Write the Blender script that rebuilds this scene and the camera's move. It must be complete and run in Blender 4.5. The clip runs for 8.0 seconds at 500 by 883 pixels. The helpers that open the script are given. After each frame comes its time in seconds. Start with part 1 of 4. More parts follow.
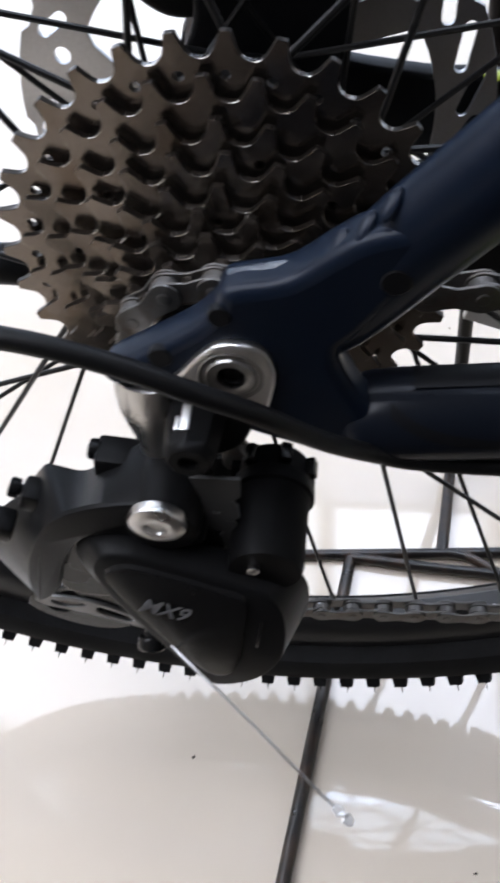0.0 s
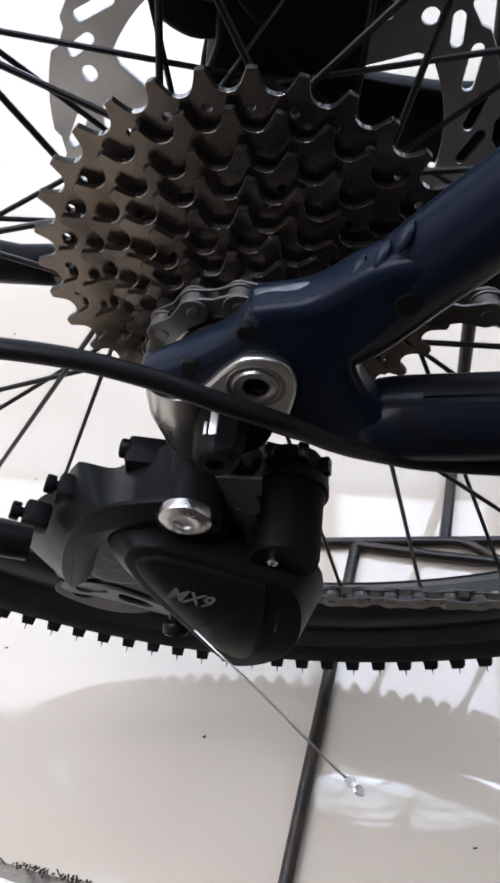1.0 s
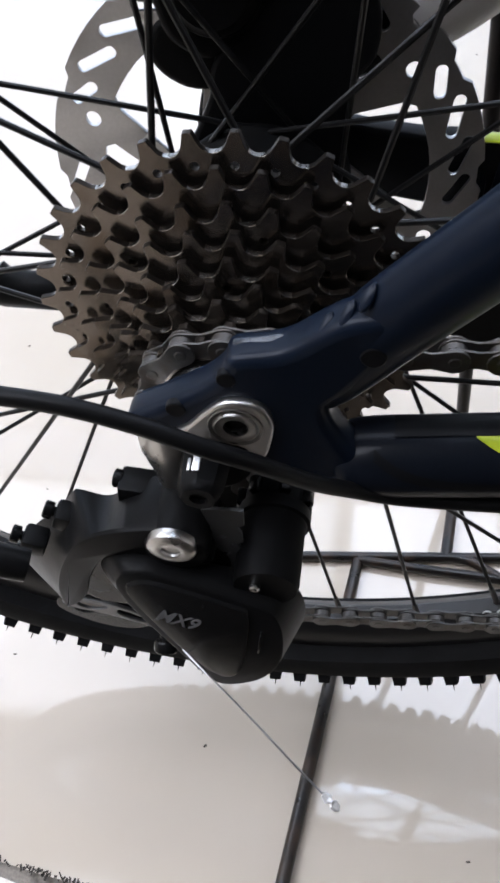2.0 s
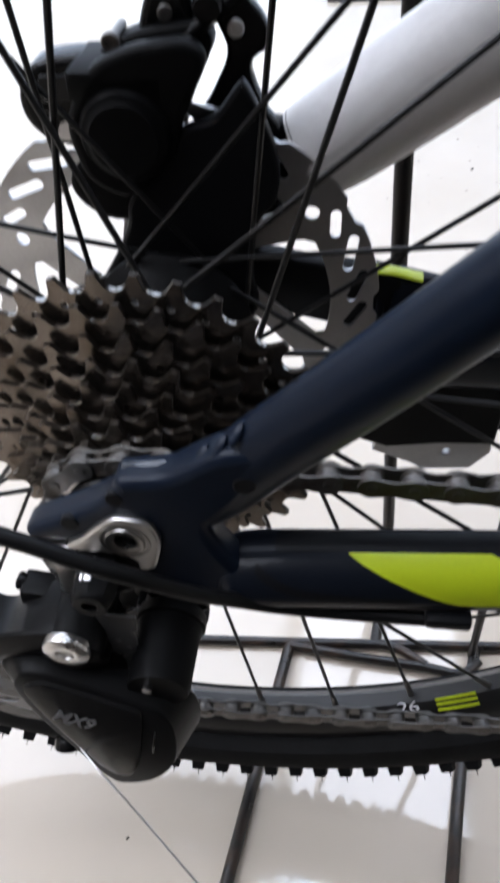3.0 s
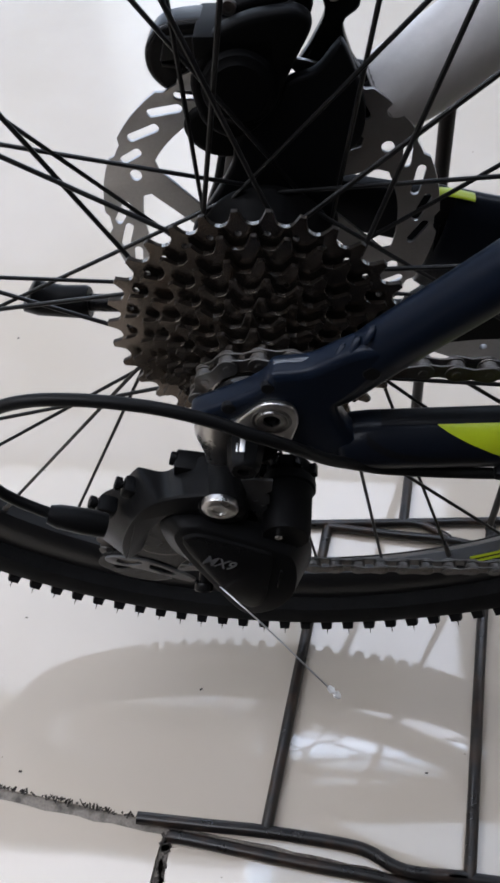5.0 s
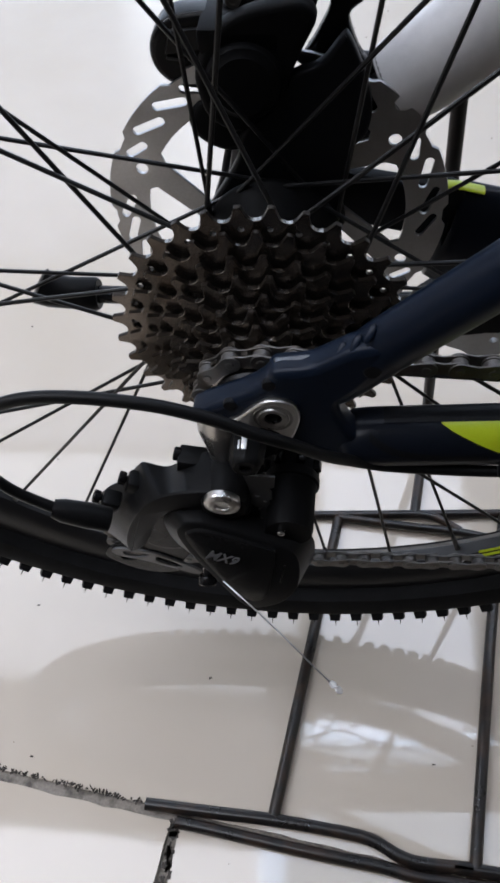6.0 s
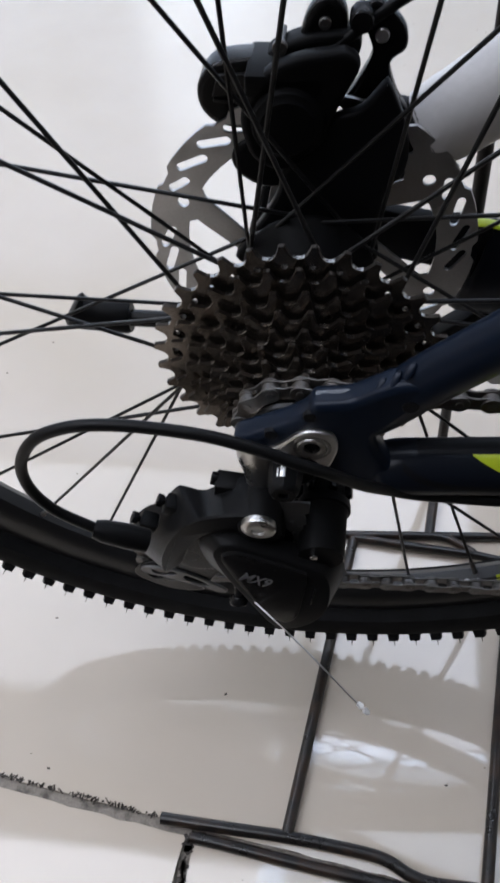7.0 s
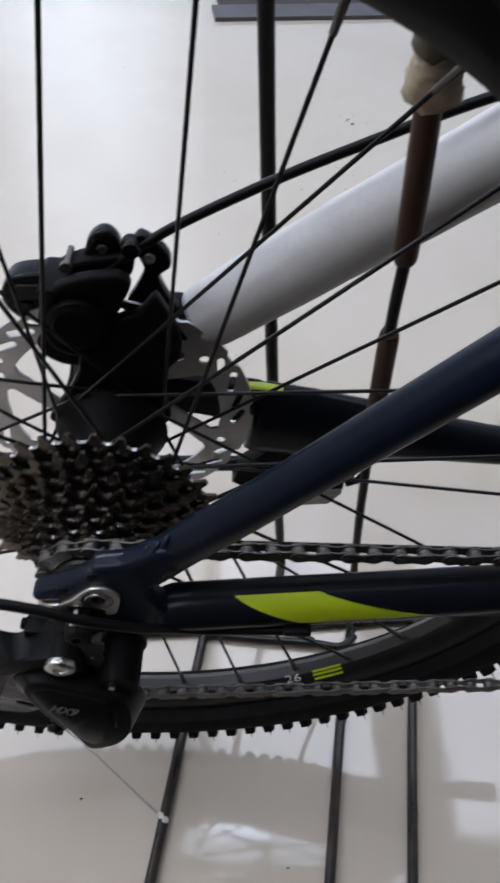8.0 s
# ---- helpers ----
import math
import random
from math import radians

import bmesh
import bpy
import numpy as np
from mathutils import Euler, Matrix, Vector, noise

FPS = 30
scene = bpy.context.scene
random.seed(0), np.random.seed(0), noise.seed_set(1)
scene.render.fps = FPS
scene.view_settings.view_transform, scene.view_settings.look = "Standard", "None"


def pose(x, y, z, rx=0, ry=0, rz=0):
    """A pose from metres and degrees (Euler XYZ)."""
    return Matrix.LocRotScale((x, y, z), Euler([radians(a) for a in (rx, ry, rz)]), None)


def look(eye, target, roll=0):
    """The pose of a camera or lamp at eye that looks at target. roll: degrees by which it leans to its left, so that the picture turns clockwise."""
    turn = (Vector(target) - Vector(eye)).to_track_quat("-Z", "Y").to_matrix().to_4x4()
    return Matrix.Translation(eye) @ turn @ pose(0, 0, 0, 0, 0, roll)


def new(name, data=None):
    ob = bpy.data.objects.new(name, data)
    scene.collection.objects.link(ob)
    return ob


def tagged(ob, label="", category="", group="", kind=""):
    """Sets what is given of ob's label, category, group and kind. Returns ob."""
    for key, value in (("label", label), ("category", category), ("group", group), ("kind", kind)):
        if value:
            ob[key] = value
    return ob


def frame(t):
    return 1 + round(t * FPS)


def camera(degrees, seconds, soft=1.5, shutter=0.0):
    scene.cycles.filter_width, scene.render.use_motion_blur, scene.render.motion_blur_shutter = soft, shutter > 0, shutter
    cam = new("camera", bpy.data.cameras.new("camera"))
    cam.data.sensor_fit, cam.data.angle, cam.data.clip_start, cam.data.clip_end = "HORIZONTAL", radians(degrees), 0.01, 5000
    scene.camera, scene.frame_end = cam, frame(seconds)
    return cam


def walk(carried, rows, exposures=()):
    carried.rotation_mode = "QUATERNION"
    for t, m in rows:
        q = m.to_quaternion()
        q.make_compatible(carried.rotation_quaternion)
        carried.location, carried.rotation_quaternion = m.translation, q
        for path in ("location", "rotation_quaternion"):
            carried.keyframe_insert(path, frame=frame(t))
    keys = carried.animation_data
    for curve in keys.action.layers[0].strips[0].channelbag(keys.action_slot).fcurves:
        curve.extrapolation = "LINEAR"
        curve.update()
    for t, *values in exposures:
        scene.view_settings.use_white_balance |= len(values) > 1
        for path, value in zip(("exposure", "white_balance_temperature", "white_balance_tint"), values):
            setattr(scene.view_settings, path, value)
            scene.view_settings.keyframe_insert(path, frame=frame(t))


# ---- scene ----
cam = camera(36.63, 8.0, soft=2.9, shutter=0.35)
# seconds, eye, yaw to the left, pitch up, roll
ROWS = [
    (0.0, 0.0341, -0.1991, 0.4763, 10.65, -51.41, -6.23),
    (0.2, 0.0260, -0.2051, 0.4827, 11.59, -52.09, -7.05),
    (0.5, 0.0257, -0.2068, 0.4880, 10.51, -52.38, -6.20),
    (0.7, 0.0281, -0.2056, 0.4867, 11.01, -52.36, -6.34),
    (1.0, 0.0306, -0.2060, 0.4923, 11.12, -52.50, -6.48),
    (1.2, 0.0296, -0.2041, 0.4937, 10.63, -52.68, -5.64),
    (2.3, 0.0468, -0.2077, 0.5102, 13.47, -51.17, -7.56),
    (2.5, 0.0498, -0.2086, 0.5097, 12.26, -49.81, -6.27),
    (3.0, 0.0636, -0.2047, 0.5288, 7.89, -46.93, -1.96),
    (3.2, 0.0565, -0.2076, 0.5505, 8.59, -45.25, -1.68),
    (3.5, 0.0380, -0.2132, 0.5782, 8.28, -47.26, -3.27),
    (3.7, 0.0311, -0.2234, 0.5901, 8.93, -48.43, -3.54),
    (4.0, 0.0194, -0.2337, 0.6013, 9.73, -49.82, -4.55),
    (4.2, 0.0152, -0.2472, 0.5919, 9.30, -49.80, -4.68),
    (4.5, 0.0211, -0.2500, 0.5774, 8.91, -53.98, -4.86),
    (4.7, 0.0222, -0.2554, 0.5773, 7.42, -53.92, -3.55),
    (5.8, 0.0254, -0.2565, 0.5792, 6.91, -54.70, -3.45),
    (6.0, 0.0281, -0.2523, 0.5799, 9.46, -54.91, -4.98),
    (6.2, 0.0239, -0.2540, 0.5854, 9.08, -54.66, -4.35),
    (6.5, 0.0202, -0.2553, 0.5883, 10.13, -54.64, -4.83),
    (7.0, 0.0149, -0.2558, 0.5936, 9.81, -53.89, -4.10),
    (7.2, 0.0278, -0.2553, 0.6044, 8.67, -52.83, -3.39),
    (7.5, 0.0441, -0.2565, 0.6295, 3.28, -50.90, 1.01),
    (7.8, 0.0648, -0.2615, 0.6593, 0.90, -48.98, 1.79),
    (8.0, 0.0690, -0.2589, 0.6700, -2.47, -48.95, 3.25),
]
walk(cam, [(t, pose(x, y, z, 90 + pitch, 0, yaw) @ pose(0, 0, 0, 0, 0, roll)) for t, x, y, z, yaw, pitch, roll in ROWS],
     exposures=[(0.0, 0.96), (1.0, 0.78), (2.5, 0.78), (3.0, 0.88), (3.5, 0.50), (4.5, 0.24), (6.5, 0.30), (7.5, 0.15), (8.0, 0.12)])

# ---- light ----
FLOOR = -0.072
AXLE = 0.335
world = bpy.data.worlds.new("world")
scene.world = world
world.use_nodes = True
world.node_tree.nodes["Background"].inputs[0].default_value = (0.9, 0.95, 1.0, 1)
world.node_tree.nodes["Background"].inputs[1].default_value = 0.3


def area_lamp(name, m, sx, sy, watts, colour):
    data = bpy.data.lights.new(name, "AREA")
    data.shape, data.size, data.size_y, data.energy, data.color = "RECTANGLE", sx, sy, watts, colour
    ob = new(name, data)
    ob.matrix_world = m
    return ob


COOL, DAY = (0.795, 0.815, 0.925), (0.73, 0.79, 0.98)
# centre, size, watts and colour of each ceiling panel
LAMPS = [(-1.00, 1.28, 1.9, 1.14, 6.5, DAY), (0.385, 1.20, 0.68, 1.30, 6.6, DAY), (1.36, 1.20, 0.62, 1.30, 5.6, DAY), (0.36, 0.26, 0.95, 0.66, 1.9, (0.52, 0.70, 1.0)),
         (-1.30, -0.56, 2.5, 1.32, 31.0, COOL), (2.42, 0.55, 0.50, 1.20, 1.5, COOL), (-2.10, 0.40, 1.10, 1.50, 30.0, COOL)]
area_lamp("daylight_window", look((-0.31, 1.90, 0.52), (-0.31, 0.0, 0.46)), 0.56, 1.1, 0.45, (0.92, 0.96, 1.0))
for lx, ly, sx, sy, watts, colour in LAMPS:
    area_lamp("ceiling_light", look((lx, ly, 2.515), (lx, ly, 0)), sx, sy, watts, colour)


# ---- materials ----
def surface(name, colour, rough=0.5, metal=0.0, grain=400.0, vary=0.15, bump=0.05, coat=0.0, stain=None, stain_scale=40.0, stain_amount=0.5,
            spread=0.0, sub=0.0, ior=1.45, spec=0.5, patchy=0.1):
    """Principled surface with fine grain and larger stains. spread: how far alike pieces differ."""
    mat = bpy.data.materials.new(name)
    mat.use_nodes = True
    nt = mat.node_tree
    n, ln = nt.nodes, nt.links
    p = n["Principled BSDF"]
    p.inputs["Metallic"].default_value = metal
    p.inputs["IOR"].default_value = ior
    p.inputs["Specular IOR Level"].default_value = spec
    p.inputs["Coat Weight"].default_value = coat
    p.inputs["Coat Roughness"].default_value = 0.12
    tc = n.new("ShaderNodeTexCoord")
    fine = n.new("ShaderNodeTexNoise")
    fine.inputs["Scale"].default_value, fine.inputs["Detail"].default_value = grain, 4
    ln.new(tc.outputs["Object"], fine.inputs["Vector"])
    broad = n.new("ShaderNodeTexNoise")
    broad.inputs["Scale"].default_value, broad.inputs["Detail"].default_value = stain_scale, 5
    ln.new(tc.outputs["Object"], broad.inputs["Vector"])
    light = n.new("ShaderNodeMix")
    light.data_type = "RGBA"
    light.inputs[6].default_value = (*[c * (1 - vary) for c in colour], 1)
    light.inputs[7].default_value = (*[min(1, c * (1 + vary)) for c in colour], 1)
    ln.new(fine.outputs["Fac"], light.inputs[0])
    out = light.outputs[2]
    if stain:
        ramp = n.new("ShaderNodeValToRGB")
        ramp.color_ramp.elements[0].position, ramp.color_ramp.elements[1].position = 0.48, 0.68
        ln.new(broad.outputs["Fac"], ramp.inputs[0])
        amount = n.new("ShaderNodeMath")
        amount.operation = "MULTIPLY"
        amount.inputs[1].default_value = stain_amount
        ln.new(ramp.outputs[0], amount.inputs[0])
        mix = n.new("ShaderNodeMix")
        mix.data_type = "RGBA"
        mix.inputs[7].default_value = (*stain, 1)
        ln.new(amount.outputs[0], mix.inputs[0])
        ln.new(out, mix.inputs[6])
        out = mix.outputs[2]
    if spread:
        info = n.new("ShaderNodeObjectInfo")
        rng = n.new("ShaderNodeMapRange")
        rng.inputs[3].default_value, rng.inputs[4].default_value = 1 - spread, 1 + spread
        ln.new(info.outputs["Random"], rng.inputs[0])
        mul = n.new("ShaderNodeMix")
        mul.data_type, mul.blend_type = "RGBA", "MULTIPLY"
        mul.inputs[0].default_value = 1
        ln.new(out, mul.inputs[6])
        ln.new(rng.outputs[0], mul.inputs[7])
        out = mul.outputs[2]
    ln.new(out, p.inputs["Base Color"])
    rr = n.new("ShaderNodeMapRange")
    rr.inputs[3].default_value, rr.inputs[4].default_value = max(0.02, rough - patchy), min(1, rough + patchy)
    ln.new(broad.outputs["Fac"], rr.inputs[0])
    ln.new(rr.outputs[0], p.inputs["Roughness"])
    if sub:
        p.inputs["Subsurface Weight"].default_value = sub
        p.inputs["Subsurface Radius"].default_value = (0.004, 0.004, 0.004)
    if bump:
        b = n.new("ShaderNodeBump")
        b.inputs["Strength"].default_value, b.inputs["Distance"].default_value = bump, 0.0005
        ln.new(fine.outputs["Fac"], b.inputs["Height"])
        ln.new(b.outputs[0], p.inputs["Normal"])
    return mat


SPROCKET = surface("nickel_steel", (0.195, 0.170, 0.150), 0.22, 0.95, 600, 0.2, 0.06, stain=(0.15, 0.11, 0.08), stain_scale=60, stain_amount=0.6, spread=0.12)
CHAIN = surface("chain_steel", (0.130, 0.126, 0.121), 0.42, 0.75, 900, 0.2, 0.05, stain=(0.10, 0.07, 0.05), stain_scale=150, spread=0.15)
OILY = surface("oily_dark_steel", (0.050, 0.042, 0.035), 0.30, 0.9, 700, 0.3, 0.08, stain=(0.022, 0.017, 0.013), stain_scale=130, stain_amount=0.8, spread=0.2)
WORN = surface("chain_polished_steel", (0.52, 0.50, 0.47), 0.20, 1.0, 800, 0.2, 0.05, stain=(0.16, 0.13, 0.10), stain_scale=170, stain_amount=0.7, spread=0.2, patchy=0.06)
ROTOR = surface("brushed_steel", (0.50, 0.50, 0.505), 0.34, 1.0, 700, 0.12, 0.05, stain=(0.34, 0.33, 0.32), stain_scale=35)
tangent = ROTOR.node_tree.nodes.new("ShaderNodeTangent")
tangent.direction_type, tangent.axis = "RADIAL", "Y"
brushed = ROTOR.node_tree.nodes["Principled BSDF"]
brushed.inputs["Anisotropic"].default_value = 0.6
ROTOR.node_tree.links.new(tangent.outputs[0], brushed.inputs["Tangent"])
SILVER = surface("polished_steel", (0.56, 0.55, 0.535), 0.30, 1.0, 500, 0.08, 0.03)
PAINT = surface("dark_blue_paint", (0.0039, 0.0080, 0.0175), 0.36, 0.10, 900, 0.15, 0.02, coat=0.10, stain=(0.0046, 0.0088, 0.0185), stain_scale=30, spec=0.15)
# The dropout's blue again, made lighter and glossier to give the crest its glint.
CREST = surface("glint_blue_paint", (0.006, 0.0105, 0.020), 0.20, 0.2, 900, 0.15, 0.02, coat=1.0, stain=(0.008, 0.013, 0.024), stain_scale=30, spec=0.6)
STAYPAINT = surface("blue_black_paint", (0.0054, 0.0072, 0.0116), 0.34, 0.05, 900, 0.15, 0.02, coat=0.10, stain=(0.0070, 0.0095, 0.015), stain_scale=30, spec=0.12)
BLACKPAINT = surface("black_paint", (0.0068, 0.0070, 0.0080), 0.38, 0.0, 900, 0.2, 0.02, spec=0.10)
LIME = surface("lime_paint", (0.42, 0.52, 0.012), 0.35, 0.0, 800, 0.06, 0.02, coat=0.4)
MATT = surface("matt_black_resin", (0.0064, 0.0064, 0.0067), 0.36, 0.0, 1500, 0.25, 0.10, stain=(0.0052, 0.0052, 0.0054), stain_scale=50, spec=0.085)
GLOSS = surface("black_anodised", (0.0062, 0.0062, 0.0065), 0.24, 0.0, 800, 0.2, 0.03, spec=0.20)
RUBBER = surface("tyre_rubber", (0.0095, 0.0095, 0.0100), 0.75, 0.0, 700, 0.3, 0.2, stain=(0.007, 0.0068, 0.0065), stain_scale=60, spec=0.10)
DEEP = surface("deep_black_alloy", (0.0050, 0.0050, 0.0053), 0.45, 0.0, 800, 0.2, 0.03, spec=0.06)
RIM = surface("black_rim", (0.0085, 0.0085, 0.009), 0.34, 0.0, 700, 0.15, 0.03, spec=0.5)
SPOKE = surface("black_spoke", (0.006, 0.006, 0.0065), 0.36, 0.1, 600, 0.2, 0.02, spec=0.35)
HOUSING = surface("cable_housing", (0.005, 0.005, 0.0054), 0.42, 0.0, 700, 0.2, 0.04, spec=0.18)
FOAM = surface("packing_foam", (0.57, 0.555, 0.545), 0.5, 0.0, 260, 0.06, 0.5, stain=(0.45, 0.44, 0.43), stain_scale=28, stain_amount=0.35)
FOAM_END = surface("grimy_foam", (0.20, 0.195, 0.19), 0.7, 0.0, 260, 0.2, 0.5, stain=(0.08, 0.078, 0.075), stain_scale=90, stain_amount=0.7)
CRIMP = surface("bright_aluminium", (0.90, 0.90, 0.90), 0.32, 0.8, 700, 0.1, 0.1)
DULL = surface("dull_steel", (0.26, 0.255, 0.25), 0.30, 1.0, 600, 0.15, 0.05, stain=(0.14, 0.13, 0.12), stain_scale=120)
ALLOY = surface("bare_alloy", (0.11, 0.11, 0.11), 0.4, 0.7, 500, 0.1, 0.08, stain=(0.2, 0.2, 0.2))
BRACKET = surface("pale_alloy", (0.50, 0.50, 0.50), 0.45, 0.5, 500, 0.1, 0.08, stain=(0.42, 0.42, 0.42))
INK = surface("grey_print", (0.105, 0.105, 0.11), 0.5, 0.0, 900, 0.1, 0.0)
INKW = surface("white_print", (0.62, 0.62, 0.62), 0.5, 0.0, 900, 0.1, 0.0)
RACK = surface("rusty_black_steel", (0.0100, 0.0085, 0.0078), 0.30, 0.0, 300, 0.3, 0.2, coat=0.15, stain=(0.045, 0.025, 0.015), stain_scale=60, stain_amount=0.6, spec=0.4)
UPRIGHT = surface("black_enamel_rod", (0.010, 0.0085, 0.0085), 0.42, 0.0, 300, 0.3, 0.15, stain=(0.020, 0.013, 0.010), stain_scale=40, spec=0.15)
SLEEVE = surface("brown_rubber_sleeve", (0.050, 0.020, 0.010), 0.55, 0.0, 300, 0.25, 0.15, stain=(0.02, 0.012, 0.009), stain_scale=45)
TAPE = surface("tan_tape", (0.46, 0.38, 0.26), 0.6, 0.0, 300, 0.2, 0.3, stain=(0.25, 0.19, 0.12), stain_scale=60)
OLIVE = surface("olive_tape", (0.10, 0.078, 0.046), 0.6, 0.0, 300, 0.25, 0.3, stain=(0.09, 0.065, 0.04), stain_scale=70)
GROUT = surface("dirty_grout", (0.24, 0.215, 0.185), 0.9, 0.0, 500, 0.4, 0.5, stain=(0.035, 0.030, 0.026), stain_scale=90, stain_amount=0.7)
TILE = surface("polished_tile", (0.520, 0.457, 0.380), 0.042, 0.0, 30, 0.015, 0.15, stain=(0.488, 0.422, 0.338), stain_scale=3.0, stain_amount=0.8, ior=1.76, patchy=0.012)
WALLS = surface("painted_wall", (0.62, 0.58, 0.52), 0.7, 0.0, 120, 0.04, 0.1, stain=(0.56, 0.54, 0.5), stain_scale=2)
BROWNWALL = surface("brown_panel_wall", (0.030, 0.022, 0.016), 0.6, 0.0, 60, 0.2, 0.1, stain=(0.022, 0.016, 0.012), stain_scale=4)
BEIGE = surface("beige_ceiling", (0.50, 0.43, 0.35), 0.7, 0.0, 60, 0.06, 0.1, stain=(0.42, 0.35, 0.28), stain_scale=2.5)
DARKTRIM = surface("dark_aluminium", (0.03, 0.028, 0.028), 0.4, 0.5, 200, 0.15, 0.05)
SILLGREY = surface("dark_grey_sill", (0.075, 0.071, 0.078), 0.45, 0.3, 200, 0.12, 0.08, stain=(0.055, 0.052, 0.057), stain_scale=12)
GREYPANEL = surface("grey_panel", (0.62, 0.68, 0.78), 0.6, 0.0, 60, 0.08, 0.1, stain=(0.56, 0.62, 0.72), stain_scale=3)
GREYPLATE = surface("grey_alloy", (0.10, 0.10, 0.10), 0.4, 0.6, 500, 0.1, 0.08)


def glow(name, colour, strength):
    mat = bpy.data.materials.new(name)
    mat.use_nodes = True
    p = mat.node_tree.nodes["Principled BSDF"]
    p.inputs["Base Color"].default_value = (*colour, 1)
    p.inputs["Emission Color"].default_value = (*colour, 1)
    p.inputs["Emission Strength"].default_value = strength
    return mat


# ---- mesh helpers ----
def link_mesh(name, me, mat, parent=None, label="", smooth=True):
    ob = new(name, me)
    if mat:
        me.materials.clear()
        me.materials.append(mat)
    if smooth:
        me.shade_smooth()
        me.set_sharp_from_angle(angle=radians(38))
    if parent:
        ob.parent = parent
    if label:
        tagged(ob, label)
    return ob


def part(name, bm, mat, parent=None, label="", smooth=True):
    bmesh.ops.recalc_face_normals(bm, faces=bm.faces)
    me = bpy.data.meshes.new(name)
    bm.to_mesh(me)
    bm.free()
    return link_mesh(name, me, mat, parent, label, smooth)


def holder(name, label, category, kind="", group=""):
    return tagged(new(name), label, category, group, kind)


def curve_mesh(cu, m=Matrix()):
    ob = bpy.data.objects.new("tmp", cu)
    scene.collection.objects.link(ob)
    dg = bpy.context.evaluated_depsgraph_get()
    me = bpy.data.meshes.new_from_object(ob.evaluated_get(dg))
    me.transform(m)
    bpy.data.objects.remove(ob)
    bpy.data.curves.remove(cu)
    return me


def plate_mesh(loops, y, thick, bevel=0.0003, res=1):
    """A flat plate with holes in the x-z plane, its middle at y."""
    cu = bpy.data.curves.new("tmp", "CURVE")
    cu.dimensions, cu.fill_mode = "2D", "BOTH"
    cu.extrude, cu.bevel_depth, cu.bevel_resolution = max(thick / 2 - bevel, 1e-5), bevel, res
    cu.offset = -bevel
    for loop in loops:
        sp = cu.splines.new("POLY")
        sp.points.add(len(loop) - 1)
        for q, (a, b) in zip(sp.points, loop):
            q.co = (a, b, 0, 1)
        sp.use_cyclic_u = True
    return curve_mesh(cu, pose(0, y, 0, 90))


def plate(name, loops, y, thick, mat, parent, label="", bevel=0.0003, res=1):
    return link_mesh(name, plate_mesh(loops, y, thick, bevel, res), mat, parent, label)


def spline(pts, n=8, closed=False):
    """Catmull-Rom through the points."""
    pts = [Vector(p) for p in pts]
    out = []
    m = len(pts)
    for i in range(m if closed else m - 1):
        if closed:
            p0, p1, p2, p3 = pts[i - 1], pts[i], pts[(i + 1) % m], pts[(i + 2) % m]
        else:
            p0, p1, p2, p3 = pts[max(i - 1, 0)], pts[i], pts[i + 1], pts[min(i + 2, m - 1)]
        for k in range(n):
            t = k / n
            out.append(0.5 * (2 * p1 + (p2 - p0) * t + (2 * p0 - 5 * p1 + 4 * p2 - p3) * t * t + (3 * p1 - p0 - 3 * p2 + p3) * t ** 3))
    if not closed:
        out.append(pts[-1])
    return out


def rounded(poly, n=5):
    """A smooth closed outline through 2D points given in millimetres."""
    return [(p.x, p.y) for p in spline([Vector((a / 1000, b / 1000, 0)) for a, b in poly], n, True)]


def sweep(pts, sizes, sides=16, cap=True):
    """A tube along points; sizes: one radius, or per point a radius or (half width, half height)."""
    bm = bmesh.new()
    pts = [Vector(p) for p in pts]
    m = len(pts)
    if not isinstance(sizes, (list, tuple)):
        sizes = [sizes] * m
    if len(sizes) != m:
        xs = np.linspace(0, 1, len(sizes))
        ab = np.array([s if isinstance(s, (list, tuple)) else (s, s) for s in sizes], float)
        u = np.linspace(0, 1, m)
        sizes = list(zip(np.interp(u, xs, ab[:, 0]), np.interp(u, xs, ab[:, 1])))
    rings, side = [], None
    for i, p in enumerate(pts):
        d = (pts[min(i + 1, m - 1)] - pts[max(i - 1, 0)]).normalized()
        if side is None:
            side = d.cross(Vector((0, 0, 1)))
            if side.length < 0.1:
                side = d.cross(Vector((1, 0, 0)))
        side = (side - d * side.dot(d)).normalized()
        up = side.cross(d)
        a, b = sizes[i] if isinstance(sizes[i], (list, tuple)) else (sizes[i], sizes[i])
        rings.append([bm.verts.new(p + side * (a * math.cos(k * math.tau / sides)) + up * (b * math.sin(k * math.tau / sides))) for k in range(sides)])
    for r, s in zip(rings, rings[1:]):
        for k in range(sides):
            bm.faces.new((r[k], r[(k + 1) % sides], s[(k + 1) % sides], s[k]))
    if cap:
        bm.faces.new(rings[0][::-1])
        bm.faces.new(rings[-1])
    return bm


